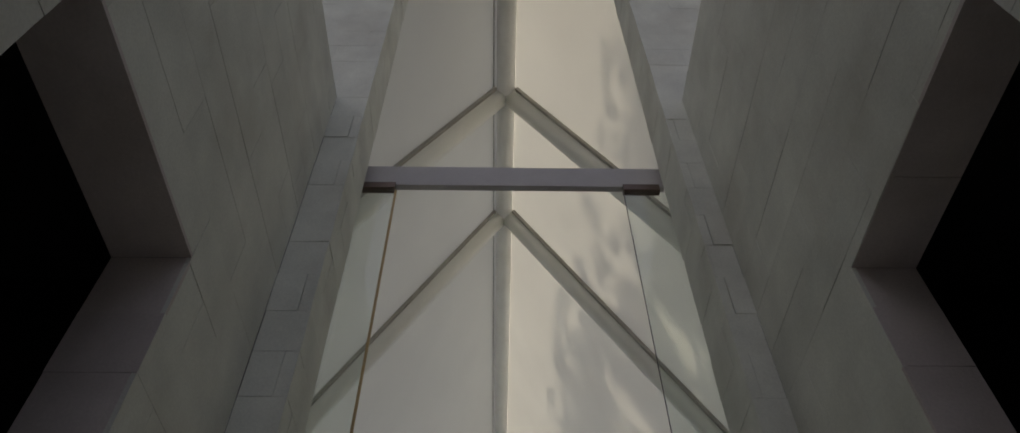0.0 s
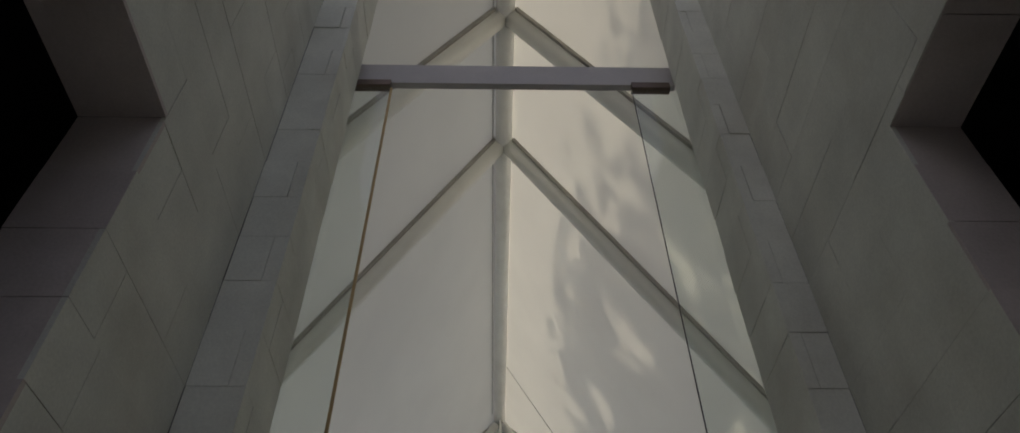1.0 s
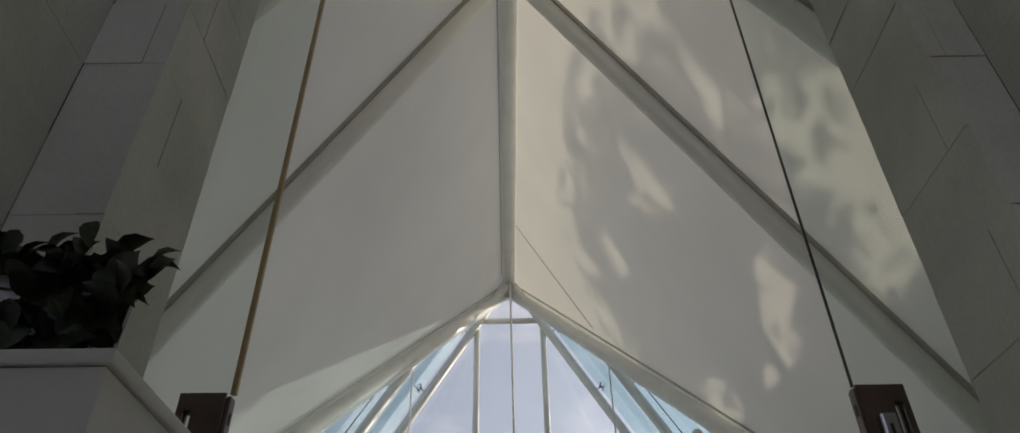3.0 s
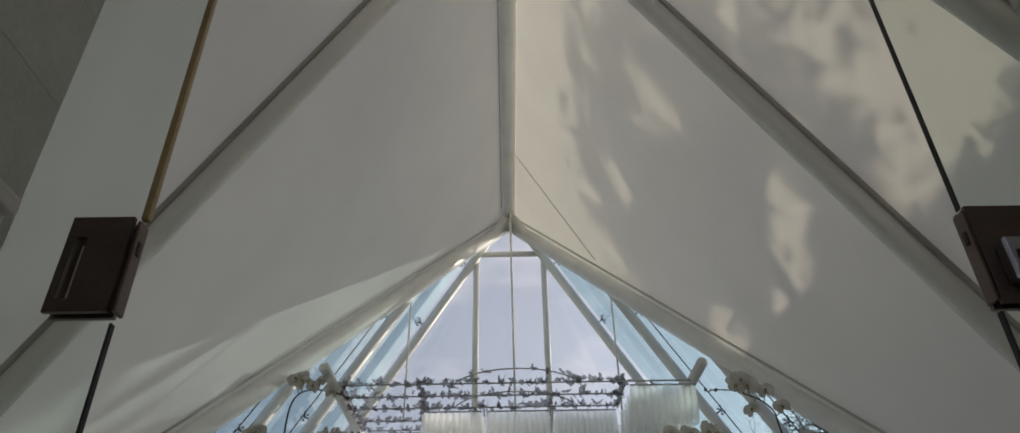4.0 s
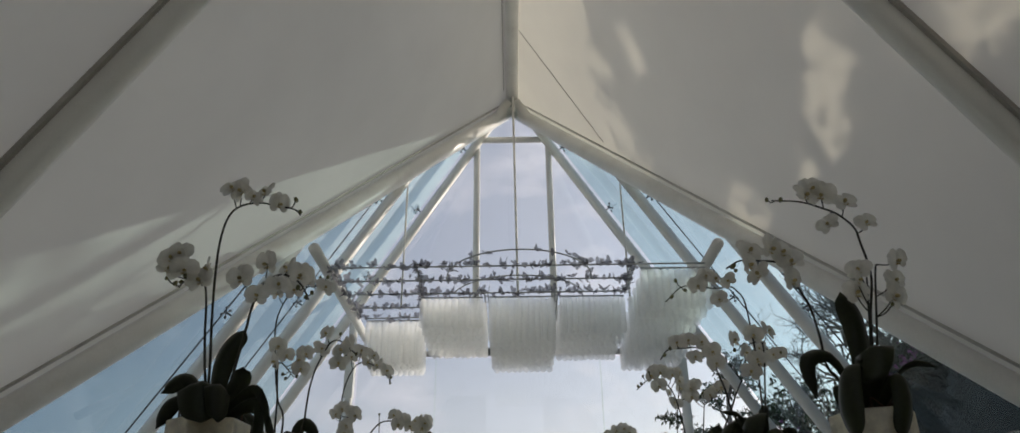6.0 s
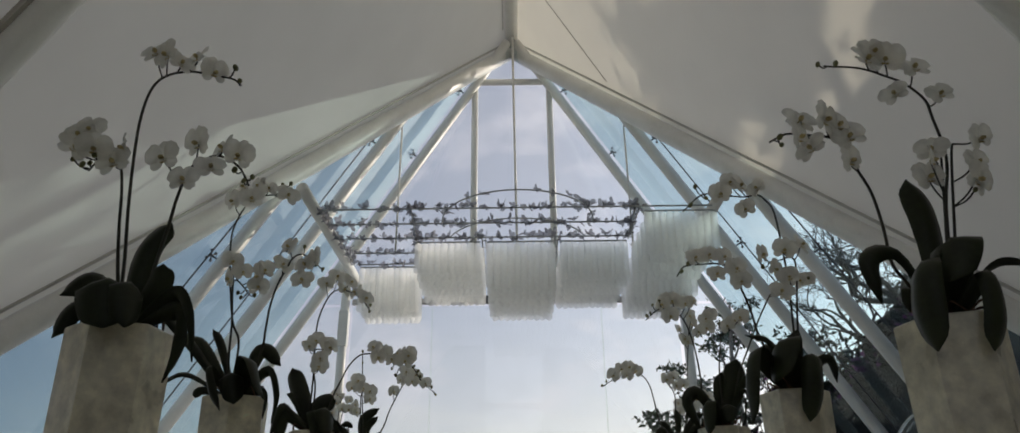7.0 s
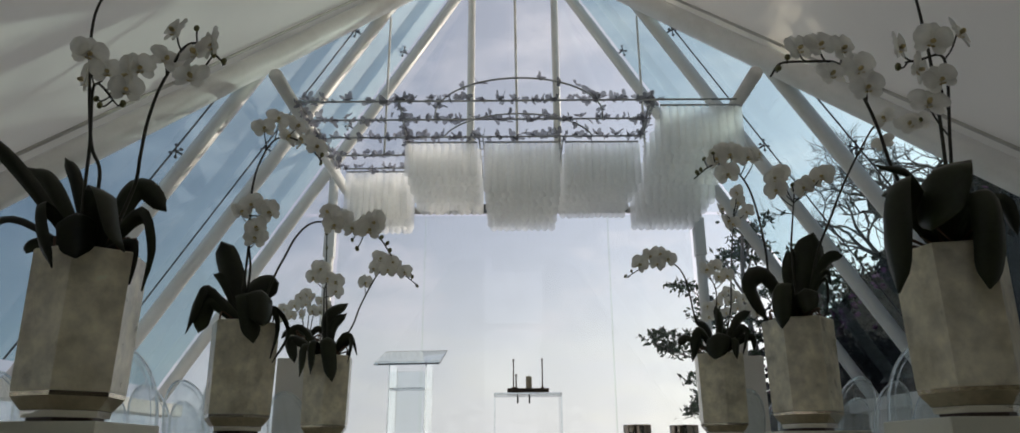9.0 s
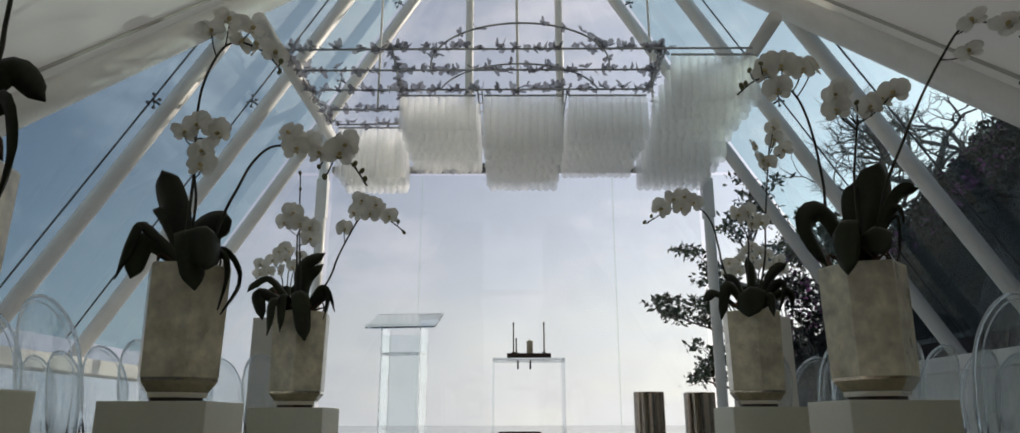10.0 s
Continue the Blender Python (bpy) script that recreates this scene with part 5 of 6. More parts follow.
# ---------------------------------------------------------------- welcome sign with a leaf wreath in the passage
stand = tagged(empty("sign_pedestal", pose(-0.955, 3.42, 0)), "white pedestal under the welcome sign", "pedestal")
part("body", boxes(((-0.262, -0.162, 0), (0.262, 0.162, 0.994)), bevel=0.004), M_WHITEPED, stand)
part("top_board", boxes(((-0.27, -0.17, 0.996), (0.27, 0.17, 1.020)), bevel=0.004), M_WHITEPED, stand)
sign = tagged(empty("welcome_sign", pose(-1.0, 3.36, 1.021, -8, 0, 14)), "framed white welcome card inside a wreath of dark green leaves", "sign")
part("card", boxes(((-0.25, -0.005, 0.012), (0.20, 0.005, 0.220)), bevel=0.002), M_CARD, sign)
part("frame", boxes(((-0.27, -0.010, 0.0), (0.22, 0.012, 0.011)), ((-0.27, -0.010, 0.221), (0.22, 0.012, 0.235)), ((0.202, -0.010, 0.0115), (0.222, 0.012, 0.2205)), bevel=0.003), M_WOOD, sign, "thin dark frame")
for i, (xa, xb, z) in enumerate(((-0.06, 0.05, 0.186), (-0.02, 0.0, 0.164), (-0.15, 0.02, 0.138))):
    part("lettering", boxes(((xa, -0.0075, z), (xb, -0.0055, z + 0.004))), M_INK, sign, "line of dark script")
part("border_print", boxes(((-0.24, -0.0075, 0.066), (0.16, -0.0055, 0.086))), M_CANDLE, sign, "beige printed border")
def wreath_leaf(k):
    r = random.Random(k)
    bm = bmesh.new()
    L, W = 0.085, 0.050
    rows = []
    for f, w in ((0, 0.12), (0.25, 0.8), (0.5, 1.0), (0.75, 0.75), (0.95, 0.2), (1.05, 0.02)):
        rows.append([bm.verts.new((L * f, W * 0.5 * w * s, 0.020 * math.sin(f * 2.5) + 0.010 * abs(s) * w)) for s in (-1, 0, 1)])
    for a, b in zip(rows, rows[1:]):
        for q in range(2):
            bm.faces.new((a[q], a[q + 1], b[q + 1], b[q]))
    bmesh.ops.solidify(bm, geom=bm.faces[:], thickness=0.0012)
    return finish(bm, "leaf", M_WREATH, True)
WLEAF = [wreath_leaf(k) for k in range(2)]
rnd = random.Random(21)
def add_leaf(x, z, ang):
    part("leaf", WLEAF[rnd.randrange(2)], None, sign, m=pose(x, -0.02 - rnd.uniform(0, 0.05), z, 90 + rnd.uniform(-50, 50), ang, rnd.uniform(-40, 40)) @ Matrix.Scale(rnd.uniform(0.6, 0.95), 4))
for k in range(58):
    add_leaf(-0.30 + 0.54 * k / 58 + rnd.uniform(-0.02, 0.02), 0.232 + rnd.uniform(-0.025, 0.025), rnd.uniform(-170, 10))
for k in range(90):
    add_leaf(0.175 + rnd.uniform(-0.12, 0.06) * (1 if k % 3 else 0.5), 0.02 + 0.21 * k / 90 + rnd.uniform(-0.02, 0.02), rnd.uniform(-180, 180))

# ---------------------------------------------------------------- garden to the east: dark bank, trees
def bank_height(x, y):
    """Steep bank: right against the chapel's side, and closing in round its end."""
    # far crest out of view, raised and notched to block and pass the sun
    crest = 11.0 + 0.85 * min(max((y - 19.4) / 1.5, 0), 1) + 0.12 * max(0, y - 22) - 2.4 / (1 + math.exp(-(y - 25.9) / 0.2)) / (1 + math.exp((y - 29.4) / 0.3))
    h = min(0.76 * (x - 1.9), 8.4 + 0.25 * math.sin(y * 0.7) + 0.33 * max(0, x - 13))
    if x > 15.5:
        h += (crest + 0.4 - h) * min((x - 15.5) / 4.5, 1)
    near = 1 / (1 + math.exp(-(y - 19.6) / 0.18)) if x < 6.9 else 1.0
    f = near / (1 + math.exp(max(-40, min(40, (y - 22.6 - 0.8 * (x - 7)) / 0.5))))
    return h * f + (0.45 if x < 16 else 0.12) * noise.noise(Vector((x * 0.5, y * 0.5, 0))) * f - 0.4
bm = bmesh.new()
nx, ny = 44, 60
g = [[bm.verts.new((4.6 + 24.4 * i / nx, 2 + 34 * j / ny, bank_height(4.6 + 24.4 * i / nx, 2 + 34 * j / ny))) for j in range(ny + 1)] for i in range(nx + 1)]
for i in range(nx):
    for j in range(ny):
        bm.faces.new((g[i][j], g[i + 1][j], g[i + 1][j + 1], g[i][j + 1]))
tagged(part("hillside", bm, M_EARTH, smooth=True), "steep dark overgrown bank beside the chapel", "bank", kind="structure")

def scatter(spots, size, rnd, mat, name, shape=0.5):
    verts, faces = [], []
    for p in spots:
        d = Vector((rnd.uniform(-1, 1), rnd.uniform(-1, 1), rnd.uniform(-0.7, 1))).normalized()
        e = d.orthogonal().normalized()
        e.rotate(Matrix.Rotation(rnd.uniform(0, math.tau), 3, d))
        s = size * rnd.uniform(0.6, 1.3)
        f = d.cross(e)
        k = len(verts)
        verts += [p, p + d * s * 0.5 + e * s * shape * 0.5 + f * s * 0.08, p + d * s, p + d * s * 0.5 - e * s * shape * 0.5 + f * s * 0.08]
        faces += [(k, k + 1, k + 2), (k, k + 2, k + 3)]
    me = bpy.data.meshes.new(name)
    me.from_pydata(verts, [], faces)
    me.materials.append(mat)
    return me
rnd = random.Random(77)
spots, purple = [], []
for k in range(30000):
    x, y = rnd.uniform(4.9, 17), rnd.uniform(9, 26)
    if x < 7.2 and y < 19.6:
        continue
    p = Vector((x, y, bank_height(x, y) + rnd.uniform(-0.05, 0.35)))
    (purple if noise.noise(p * 0.45) > 0.16 and rnd.random() < 0.7 else spots).append(p)
tagged(part("bank_shrubs", scatter(spots, 0.19, rnd, M_HILLLEAF, "bank_shrubs"), None), "dark shrubs covering the bank, shade put into their colour", "shrubs", kind="stuff")
tagged(part("bougainvillea", scatter(purple, 0.12, rnd, M_BOUGAIN, "bougainvillea", 0.9), None), "purple bougainvillea flowering among the shrubs", "bougainvillea", kind="stuff")

def branches(bm, start, direction, length, radius, depth, rnd, tips, spread=0.7, up=0.12, sides=6):
    pts = [start]
    d = direction.normalized()
    for k in range(5):
        d = (d + Vector((rnd.uniform(-1, 1), rnd.uniform(-1, 1), rnd.uniform(-1, 1))) * 0.17 + Vector((0, 0, up * 0.5))).normalized()
        pts.append(pts[-1] + d * length / 5)
    tube(bm, pts, radius, sides if depth > 1 else 4, radius * 0.62, cap=False)
    tips += pts[2:]
    if depth == 0:
        return
    for k in range(rnd.choice((3, 3, 4)) if spread < 0.91 else rnd.choice((2, 2, 3))):
        at = pts[rnd.choice((3, 4, 5, 5))]
        nd = (d + Vector((rnd.uniform(-1, 1), rnd.uniform(-1, 1), rnd.uniform(-0.6, 1))) * spread).normalized()
        branches(bm, at, nd, length * rnd.uniform(0.6, 0.82), max(radius * 0.60, 0.0055), depth - 1, rnd, tips, spread, up, sides)

def tree(name, base, lean, trunk, radius, depth, seed, leaves, leaf_size, label, spread=0.7, up=0.12, per_tip=1, ball=0.35):
    r = random.Random(seed)
    t = tagged(empty(name, pose(*base)), label, "tree")
    bm, tips = bmesh.new(), []
    branches(bm, Vector((0, 0, -0.2)), Vector(lean), trunk, radius, depth, r, tips, spread, up, 8)
    part("trunk", bm, M_BARK, t, smooth=True)
    if leaves:
        ends = tips[len(tips) // 8:]
        spots = []
        while len(spots) < leaves:
            c = ends[r.randrange(len(ends))]
            for q in range(per_tip):
                p = c + Vector((r.gauss(0, 1), r.gauss(0, 1), r.gauss(0, 0.7))) * ball
                spots.append(p)
        part("crown", scatter(spots, leaf_size, r, M_FOLIAGE, "crown", 0.42), None, t)
    return t
def twigs(bm, start, direction, length, radius, depth, rnd):
    """A winding limb that sheds thinner limbs along its length."""
    pts, d = [start], direction.normalized()
    for k in range(6):
        d = (d + Vector((rnd.uniform(-1, 1), rnd.uniform(-1, 1), rnd.uniform(-1, 1))) * 0.27).normalized()
        pts.append(pts[-1] + d * length / 6)
    tube(bm, pts, radius, 7 if depth > 3 else 4, radius * 0.62, cap=False)
    if depth == 0:
        return
    for k in range(rnd.choice((2, 3, 3))):
        at = rnd.choice((2, 3, 4, 5, 6, 6))
        d = (pts[at] - pts[at - 1]).normalized()
        side = d.orthogonal().normalized()
        side.rotate(Matrix.Rotation(rnd.uniform(0, math.tau), 3, d))
        turn = rnd.uniform(0.35, 1.0)
        twigs(bm, pts[at], d * math.cos(turn) + side * math.sin(turn) + Vector((-0.05, 0, 0.02)), length * rnd.uniform(0.66, 0.88), max(radius * 0.60, 0.0045), depth - 1, rnd)

def bare_tree(base, trunk, limbs, radius, seed):
    """A short gnarled trunk that forks into winding limbs: (direction, length)."""
    t = tagged(empty("bare_tree", pose(*base)), "leafless gnarled grey tree with fine twigs on the bank", "tree")
    bm, r = bmesh.new(), random.Random(seed)
    fork = Vector(trunk)
    tube(bm, smooth_line([(0, 0, -0.4), fork * 0.5 + Vector((0.08, 0.05, 0.0)), fork], 6), radius, 9, radius * 0.72)
    for direction, length in limbs:
        twigs(bm, fork - Vector((0, 0, 0.05)), Vector(direction), length, radius * 0.55, 5, r)
    part("trunk", bm, M_BARK, t, smooth=True)
bare_tree((9.95, 23.2, 4.9), (0.05, 0, 1.15), [((-1, 0, 0.12), 1.15), ((-0.9, 0.1, 0.6), 1.1), ((-0.5, -0.1, 0.9), 1.0), ((0.35, 0, 0.9), 1.0), ((0.7, 0.1, 0.5), 0.8)], 0.17, 14)
bare_tree((8.7, 22.6, 3.9), (-0.1, 0, 1.0), [((-0.9, 0, 0.5), 0.95), ((-0.4, 0.1, 0.9), 0.95), ((0.3, 0, 0.9), 0.8)], 0.10, 6)
bare_tree((11.6, 24.2, 6.2), (-0.1, 0, 1.0), [((-0.9, 0, 0.5), 1.0), ((-0.2, 0.1, 0.9), 0.9)], 0.11, 25)
tree("evergreen_tree", (6.9, 24.5, 0.2), (-0.05, 0, 1), 2.05, 0.12, 4, 15, 2200, 0.18, "dark leafy evergreen tree beyond the glass end wall", 0.8, 0.1, 9, 0.2)

def flowering_shrub(base, size, seed):
    r = random.Random(seed)
    t = tagged(empty("bougainvillea_shrub", pose(*base)), "dense dark shrub with purple bougainvillea bracts", "shrub")
    bm, leaf, bract = bmesh.new(), [], []
    for k in range(26):
        e = Vector((r.gauss(0, 0.42) * size[0], r.gauss(0, 0.42) * size[1], r.uniform(0.35, 1.0) * size[2]))
        line = smooth_line([(0.1 * r.uniform(-1, 1), 0.1 * r.uniform(-1, 1), -0.2), e * 0.5 + Vector((r.uniform(-0.15, 0.15), 0, 0.15)), e], 5)
        tube(bm, line, 0.022, 5, 0.006)
        for q in range(70):
            p = line[r.randrange(3, len(line))]
            (bract if r.random() < 0.24 else leaf).append(p + Vector((r.gauss(0, 0.13), r.gauss(0, 0.13), r.gauss(0, 0.12))))
    part("branches", bm, M_BARK, t, smooth=True)
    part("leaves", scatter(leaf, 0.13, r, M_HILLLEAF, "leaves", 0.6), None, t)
    part("bracts", scatter(bract, 0.09, r, M_BOUGAIN, "bracts", 0.9), None, t, "purple bracts")
flowering_shrub((5.4, 20.6, 0.0), (1.0, 0.8, 3.3), 5)
flowering_shrub((6.4, 20.9, 0.4), (1.1, 0.8, 3.6), 9)


# shade trees out of view, added on top of the bank to shape the sun: clumped crowns with holes, the limbs showing in
# the holes
# crowns and holes are set by where their shadow falls
CROWN = [(24.3, 14.8, 3.6, 3.3, 1.0), (19.3, 15.5, 2.7, 1.7, 0.8), (27.4, 13.6, 1.3, 2.8, 0.9), (30.0, 12.9, 1.3, 2.1, 1.0), (21.9, 13.2, 1.1, 1.8, 0.95), (18.9, 12.6, 0.35, 0.8, 0.25), (26.5, 15.6, 2.1, 2.2, 1.0)]
HOLES = [(24.05, 16.1, 0.80, 0.55), (23.75, 15.55, 0.42, 0.62), (21.55, 15.2, 0.42, 0.60), (22.85, 12.95, 0.85, 0.66), (23.6, 12.5, 0.60, 0.55), (26.1, 12.95, 0.60, 0.45),
         (28.7, 14.35, 0.60, 0.28), (27.8, 12.7, 1.6, 1.0), (19.95, 12.5, 1.25, 1.25), (20.3, 16.6, 0.7, 0.5), (18.6, 16.0, 0.6, 0.6), (22.6, 16.9, 0.5, 0.4), (26.6, 16.2, 0.4, 0.5)]
def crown_density(y, z):
    w = Vector((y * 0.8, z * 0.8, 3.1))
    f = Vector((y * 2.6, z * 2.6, 9.4))
    g = Vector((y * 5.5 + z * 3.0, z * 3.0 - y * 1.5, 1.7))
    y2 = y + 0.40 * noise.noise(w) + 0.28 * noise.noise(f)
    z2 = z + 0.40 * noise.noise(w + Vector((7, 0, 0))) + 0.28 * noise.noise(f + Vector((0, 5, 0)))
    clump = 0.45 * noise.noise(f * 0.8) + 0.55 * noise.noise(g) + 0.45 * noise.noise(g * 2.1)
    d = 0.0
    for cy, cz, ry, rz, amount in CROWN:
        q = 1.0 - math.hypot((y2 - cy) / ry, (z2 - cz) / rz)
        d = max(d, amount * min(max(q * 3.0 + 2.0 * clump * max(0, 1 - q * 1.4), 0.0), 1.0))
    for cy, cz, ry, rz in HOLES:
        q = math.hypot((y2 - cy) / ry, (z2 - cz) / rz)
        d *= min(max((q - 0.62 + 0.60 * clump) * 2.4, 0.02), 1.0)
    return d

def shade_trees(bases, x, seed):
    r = random.Random(seed)
    things, spots, limbs = [], [[] for _ in bases], [[] for _ in bases]
    count = 0
    while count < 30000:
        y, z = r.uniform(16.5, 31.5), r.uniform(11.2, 18.2)
        if r.random() > crown_density(y, z):
            continue
        k = min(range(len(bases)), key=lambda q: abs(bases[q][0] - y) + r.uniform(0, 0.8))
        p = Vector((x + r.gauss(0, 0.8), y, z))
        p.y += 0.685 * (x - p.x) * -1
        p.z += 0.427 * (x - p.x) * -1
        spots[k].append(p - Vector((x, bases[k][0], bases[k][1])))
        count += 1
    for k, (y, z, trunk) in enumerate(bases):
        t = tagged(empty("shade_tree", pose(x, y, z)), "large spreading tree out of view, added on the bank to dapple the roof", "tree", "shade trees")
        bm = bmesh.new()
        fork = Vector((0.1, 0.05, trunk))
        tube(bm, smooth_line([(0, 0, -0.4), (0.08, 0.1, trunk * 0.5), fork], 5), 0.17, 8, 0.12)
        leafy = lambda p: crown_density(y + p.y - 0.685 * p.x, z + p.z - 0.427 * p.x) > 0.10
        made = 0
        for q in range(400):
            e = spots[k][r.randrange(len(spots[k]))]
            mid = fork.lerp(e, 0.5) + Vector((r.uniform(-0.2, 0.2), r.uniform(-0.3, 0.3), r.uniform(0.0, 0.4)))
            line = smooth_line([fork, mid, e], 6)
            # the limbs keep to the leafy parts
            if made == 13 or not all(leafy(p) for p in line[5:]):
                continue
            made += 1
            tube(bm, line, 0.065, 6, 0.014, cap=False)
            for w in range(7):
                a = line[r.randrange(4, len(line))]
                b = a + Vector((r.gauss(0, 0.3), r.gauss(0, 0.6), r.gauss(0.15, 0.5)))
                if not leafy(b):
                    continue
                tube(bm, [a, a.lerp(b, 0.5) + Vector((0, r.gauss(0, 0.07), r.gauss(0, 0.07))), b], 0.018, 4, 0.006, cap=False)
        part("trunk", bm, M_BARK, t, smooth=True)
        part("crown", scatter(spots[k], 0.20, r, M_FOLIAGE, "crown", 0.36), None, t)
shade_trees([(17.5, 11.2, 2.6), (23.7, 11.6, 1.6), (25.2, 12.3, 0.8), (30.0, 10.6, 1.2)], 21.2, 31)

def layered_tree(base, limbs, seed):
    """A tree with a slim trunk and a few level limbs that end in flat pads of leaves."""
    r = random.Random(seed)
    t = tagged(empty("layered_tree", pose(*base)), "slender tree with level limbs and pads of dark leaves", "tree")
    bm, spots = bmesh.new(), []
    top = max(z for _, _, z in limbs)
    trunk = smooth_line([(0, 0, -0.3), (0.12, 0, top * 0.35), (-0.05, 0.05, top * 0.7), (0.05, 0, top)], 6)
    tube(bm, trunk, 0.10, 8, 0.03)
    for x, y, z in limbs:
        a = min(trunk, key=lambda p: abs(p.z - z * 0.82))
        line = smooth_line([a, a.lerp(Vector((x, y, z)), 0.5) + Vector((0, 0, -0.12)), Vector((x, y, z))], 5)
        tube(bm, line, 0.035, 6, 0.012)
        for k in range(7):
            p = line[-1].lerp(line[len(line) // 2], r.random() * 0.8)
            e = p + Vector((r.gauss(0, 0.28), r.gauss(0, 0.28), r.uniform(-0.02, 0.16)))
            tube(bm, [p, p.lerp(e, 0.5) + Vector((0, 0, 0.03)), e], 0.008, 4, 0.004)
            for q2 in range(40):
                spots.append(e + Vector((r.gauss(0, 0.11), r.gauss(0, 0.11), r.gauss(0, 0.045))))
    part("trunk", bm, M_BARK, t, smooth=True)
    part("crown", scatter(spots, 0.15, r, M_FOLIAGE, "crown", 0.45), None, t)
layered_tree((5.05, 21.6, -0.1), [(-2.1, 0, 2.85), (-1.6, 0.3, 3.1), (-1.2, -0.2, 1.95), (-1.5, 0.1, 1.55), (-1.1, 0.2, 4.0), (-0.9, 0.1, 3.5), (0.4, 0.4, 5.2), (-0.4, 0.2, 4.9), (0.7, 0, 3.3), (0.9, 0.3, 2.2), (0.2, -0.3, 1.6), (0.9, 0.2, 4.2), (-0.3, -0.2, 2.5), (0.3, 0.1, 5.6)], 51)

# ---------------------------------------------------------------- limestone cladding, slab by slab
UNIT = finish(boxes(((0, 0, 0), (1, 1, 1))), "slab", M_STONE)
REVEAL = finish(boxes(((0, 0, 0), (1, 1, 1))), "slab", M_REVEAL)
COURSE, FIRST = 0.2665, 0.2505  # course height, and the top of the lowest course
def clad(parent, origin, u, v, n, width, height, seed, length=0.66, holes=(), splits=None, proud=0.0015, open_share=0.3, unit=UNIT):
    """Slabs in running bond on a face: origin, the directions along and up it, and outwards. splits: the joints of even and of odd courses."""
    r = random.Random(seed)
    o, u, v, n = Vector(origin), Vector(u), Vector(v), Vector(n)
    levels = [0.0]
    if abs(v.z) > 0.5:
        k = max(0, math.ceil((o.z - FIRST + 0.05) / COURSE))
        while FIRST + k * COURSE < o.z + height - 0.05:
            levels.append(FIRST + k * COURSE - o.z)
            k += 1
        odd = k - len(levels)
    else:
        odd = 0
    levels.append(height)
    basis = Matrix(((u.x, v.x, n.x, 0), (u.y, v.y, n.y, 0), (u.z, v.z, n.z, 0), (0, 0, 0, 1)))
    for row, (z, z1) in enumerate(zip(levels, levels[1:])):
        if splits is not None:
            cuts = list(splits[(row + odd) % 2])
        else:
            cuts, x = [], length * (0.5 if (row + odd) % 2 else 1.0) * r.uniform(0.8, 1.1)
            while x < width - 0.12:
                cuts.append(x)
                x += length * r.uniform(0.85, 1.2)
        xs = [0.0, *cuts, width]
        for x0, x1 in zip(xs, xs[1:]):
            spans = [(x0, x1, z, z1)]
            for hx0, hx1, hz0, hz1 in holes:
                nxt = []
                for a, b, c, d in spans:
                    if b <= hx0 or a >= hx1 or d <= hz0 or c >= hz1:
                        nxt.append((a, b, c, d))
                        continue
                    if a < hx0: nxt.append((a, hx0, c, d))
                    if b > hx1: nxt.append((hx1, b, c, d))
                    if c < hz0: nxt.append((max(a, hx0), min(b, hx1), c, hz0))
                    if d > hz1: nxt.append((max(a, hx0), min(b, hx1), hz1, d))
                spans = nxt
            for a, b, c, d in spans:
                if b - a < 0.02 or d - c < 0.02:
                    continue
                t = SK + r.uniform(-proud, proud)
                # most joints are tight, some have opened
                ga, gc = (r.uniform(0.0018, 0.0034) if r.random() < open_share else r.uniform(0.0003, 0.0007) for _ in range(2))
                m = basis.copy()
                m.translation = o + u * (a + ga) + v * (c + gc)
                part("slab", unit, None, parent, m=m @ Matrix.Diagonal((b - a - ga - 0.0004, d - c - gc - 0.0004, t, 1)))
west, east = bpy.data.objects["wall_west"], bpy.data.objects["wall_east"]
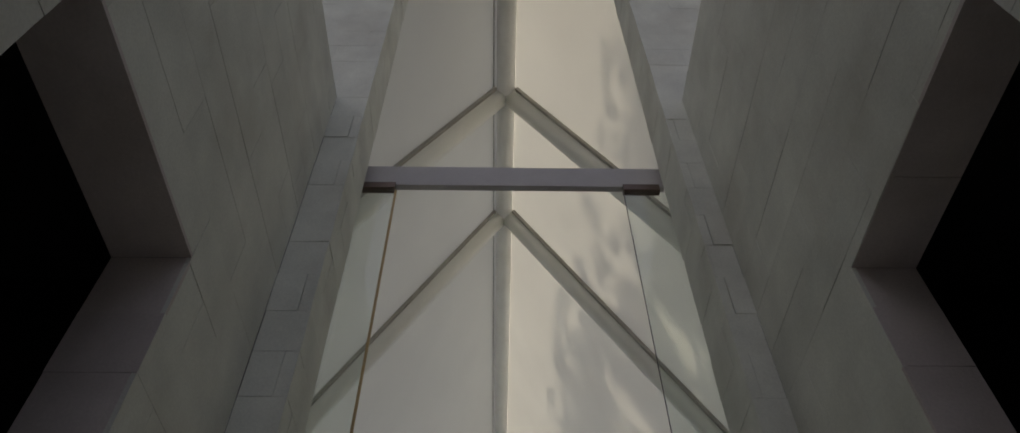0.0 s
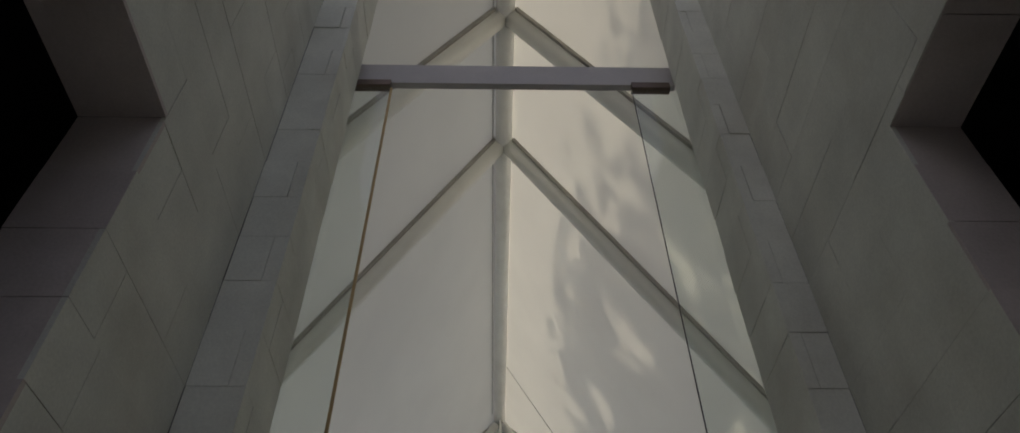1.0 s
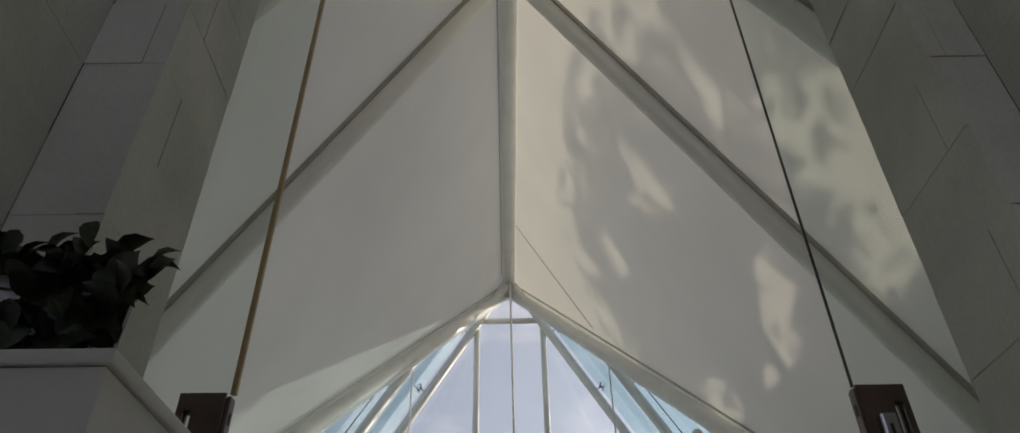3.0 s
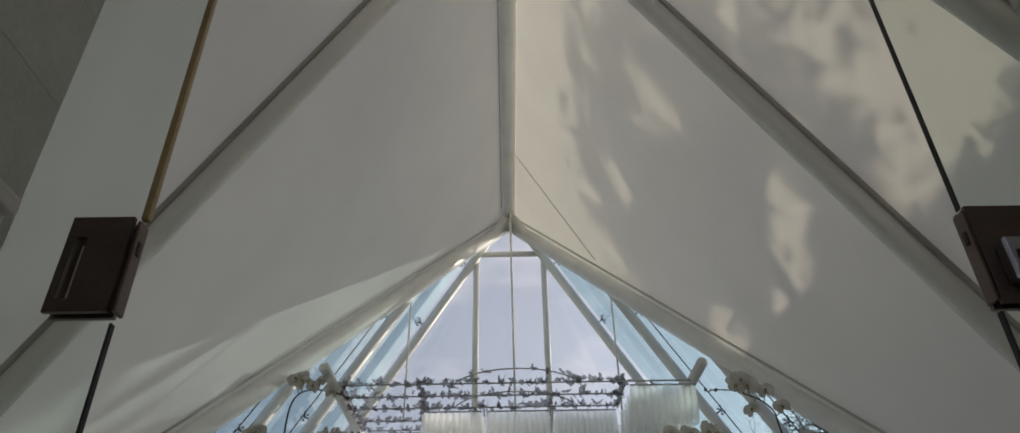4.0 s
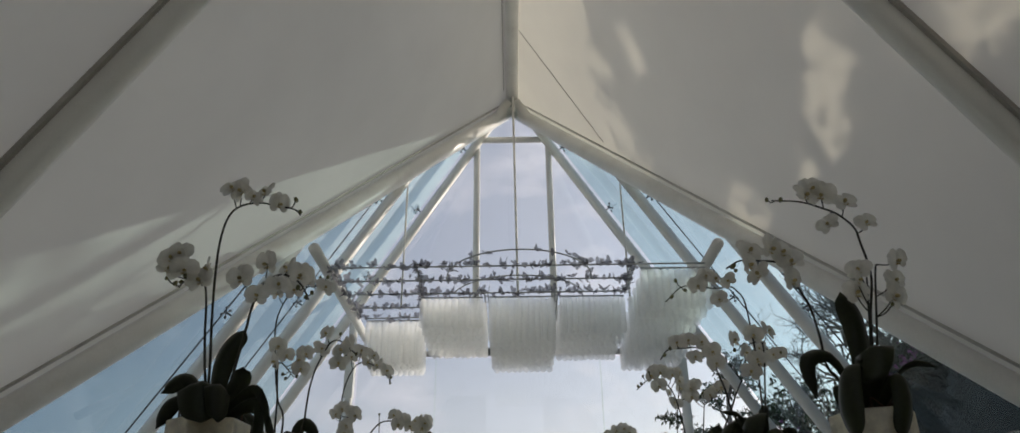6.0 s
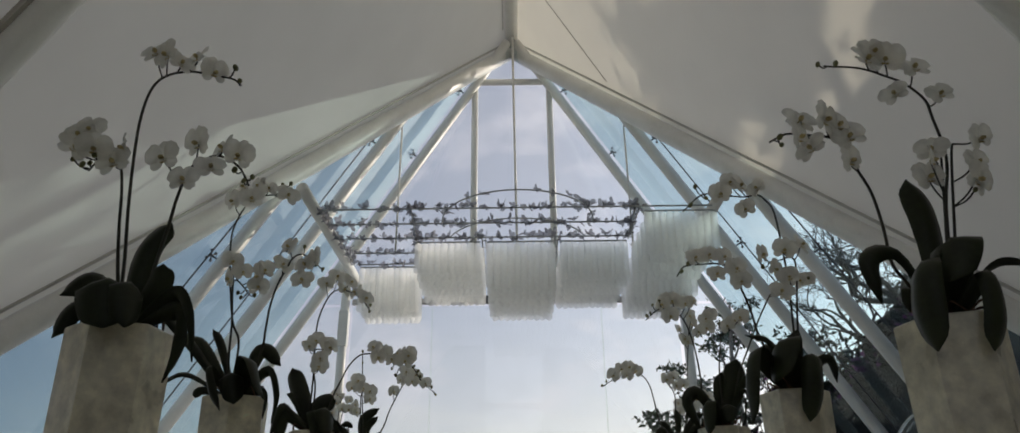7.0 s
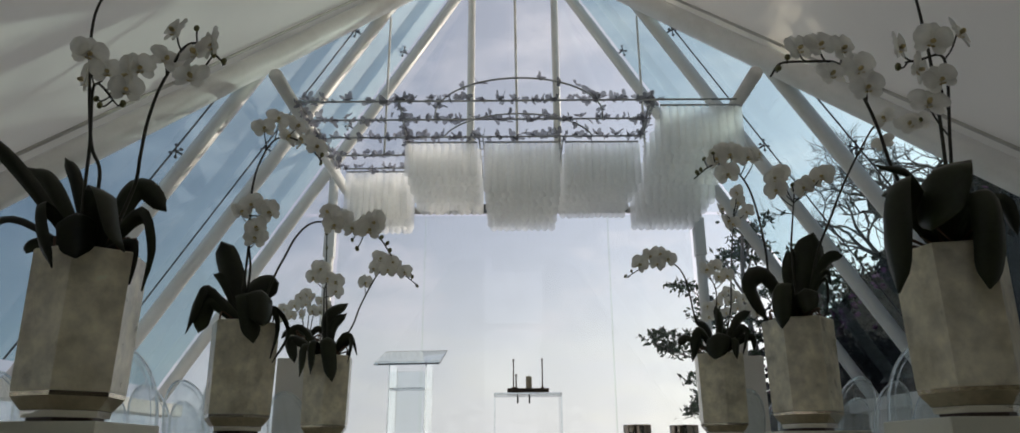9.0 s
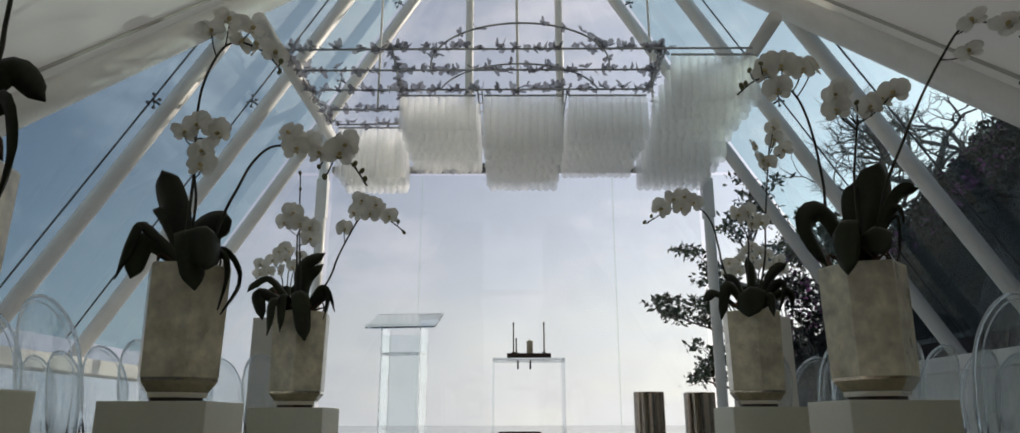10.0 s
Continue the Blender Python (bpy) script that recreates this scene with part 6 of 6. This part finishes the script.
clad(west, (-1.28 - SK, 0.9, 0), (0, 1, 0), (0, 0, 1), (1, 0, 0), 2.75, WALL_TOP, 1, holes=[(1.68 - 0.9, 2.812 - 0.9, 0, 2.675)])
clad(east, (1.252 + SK, 0.9, 0), (0, 1, 0), (0, 0, 1), (-1, 0, 0), 2.75, WALL_TOP, 2, holes=[(1.64 - 0.9, 2.755 - 0.9, 0, 2.588)])
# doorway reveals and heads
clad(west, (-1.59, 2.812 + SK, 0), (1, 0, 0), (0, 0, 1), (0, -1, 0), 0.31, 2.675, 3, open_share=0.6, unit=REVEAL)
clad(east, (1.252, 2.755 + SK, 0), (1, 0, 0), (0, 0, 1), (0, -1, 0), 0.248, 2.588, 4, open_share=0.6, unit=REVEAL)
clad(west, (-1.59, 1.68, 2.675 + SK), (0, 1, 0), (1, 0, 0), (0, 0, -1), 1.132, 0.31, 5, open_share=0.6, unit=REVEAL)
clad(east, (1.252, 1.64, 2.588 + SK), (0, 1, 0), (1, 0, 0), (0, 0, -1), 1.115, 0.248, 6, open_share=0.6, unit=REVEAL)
# front of the cross wall beside the slot, and its jambs
clad(portal, (-1.28, Y0 + SK, 0), (1, 0, 0), (0, 0, 1), (0, -1, 0), 0.23, WALL_TOP, 7, splits=((), (0.162,)), proud=0.004, open_share=0.55)
clad(portal, (1.09, Y0 + SK, 0), (1, 0, 0), (0, 0, 1), (0, -1, 0), 0.162, WALL_TOP, 8, splits=((), (0.05,)), proud=0.004, open_share=0.55)
clad(portal, (-3.05, Y0 + SK, WALL_TOP), (1, 0, 0), (0, 0, 1), (0, -1, 0), 2.0, 4.4, 9)
clad(portal, (1.09, Y0 + SK, WALL_TOP), (1, 0, 0), (0, 0, 1), (0, -1, 0), 2.0, 4.4, 10)
clad(portal, (-1.05 - SK, Y0, 0), (0, 1, 0), (0, 0, 1), (1, 0, 0), 0.40, SLOT_TOP, 11, splits=((0.135,), ()), proud=0.003, open_share=0.45)
clad(portal, (1.09 + SK, Y0, 0), (0, 1, 0), (0, 0, 1), (-1, 0, 0), 0.40, SLOT_TOP, 12, splits=((0.10,), ()), proud=0.003, open_share=0.45)
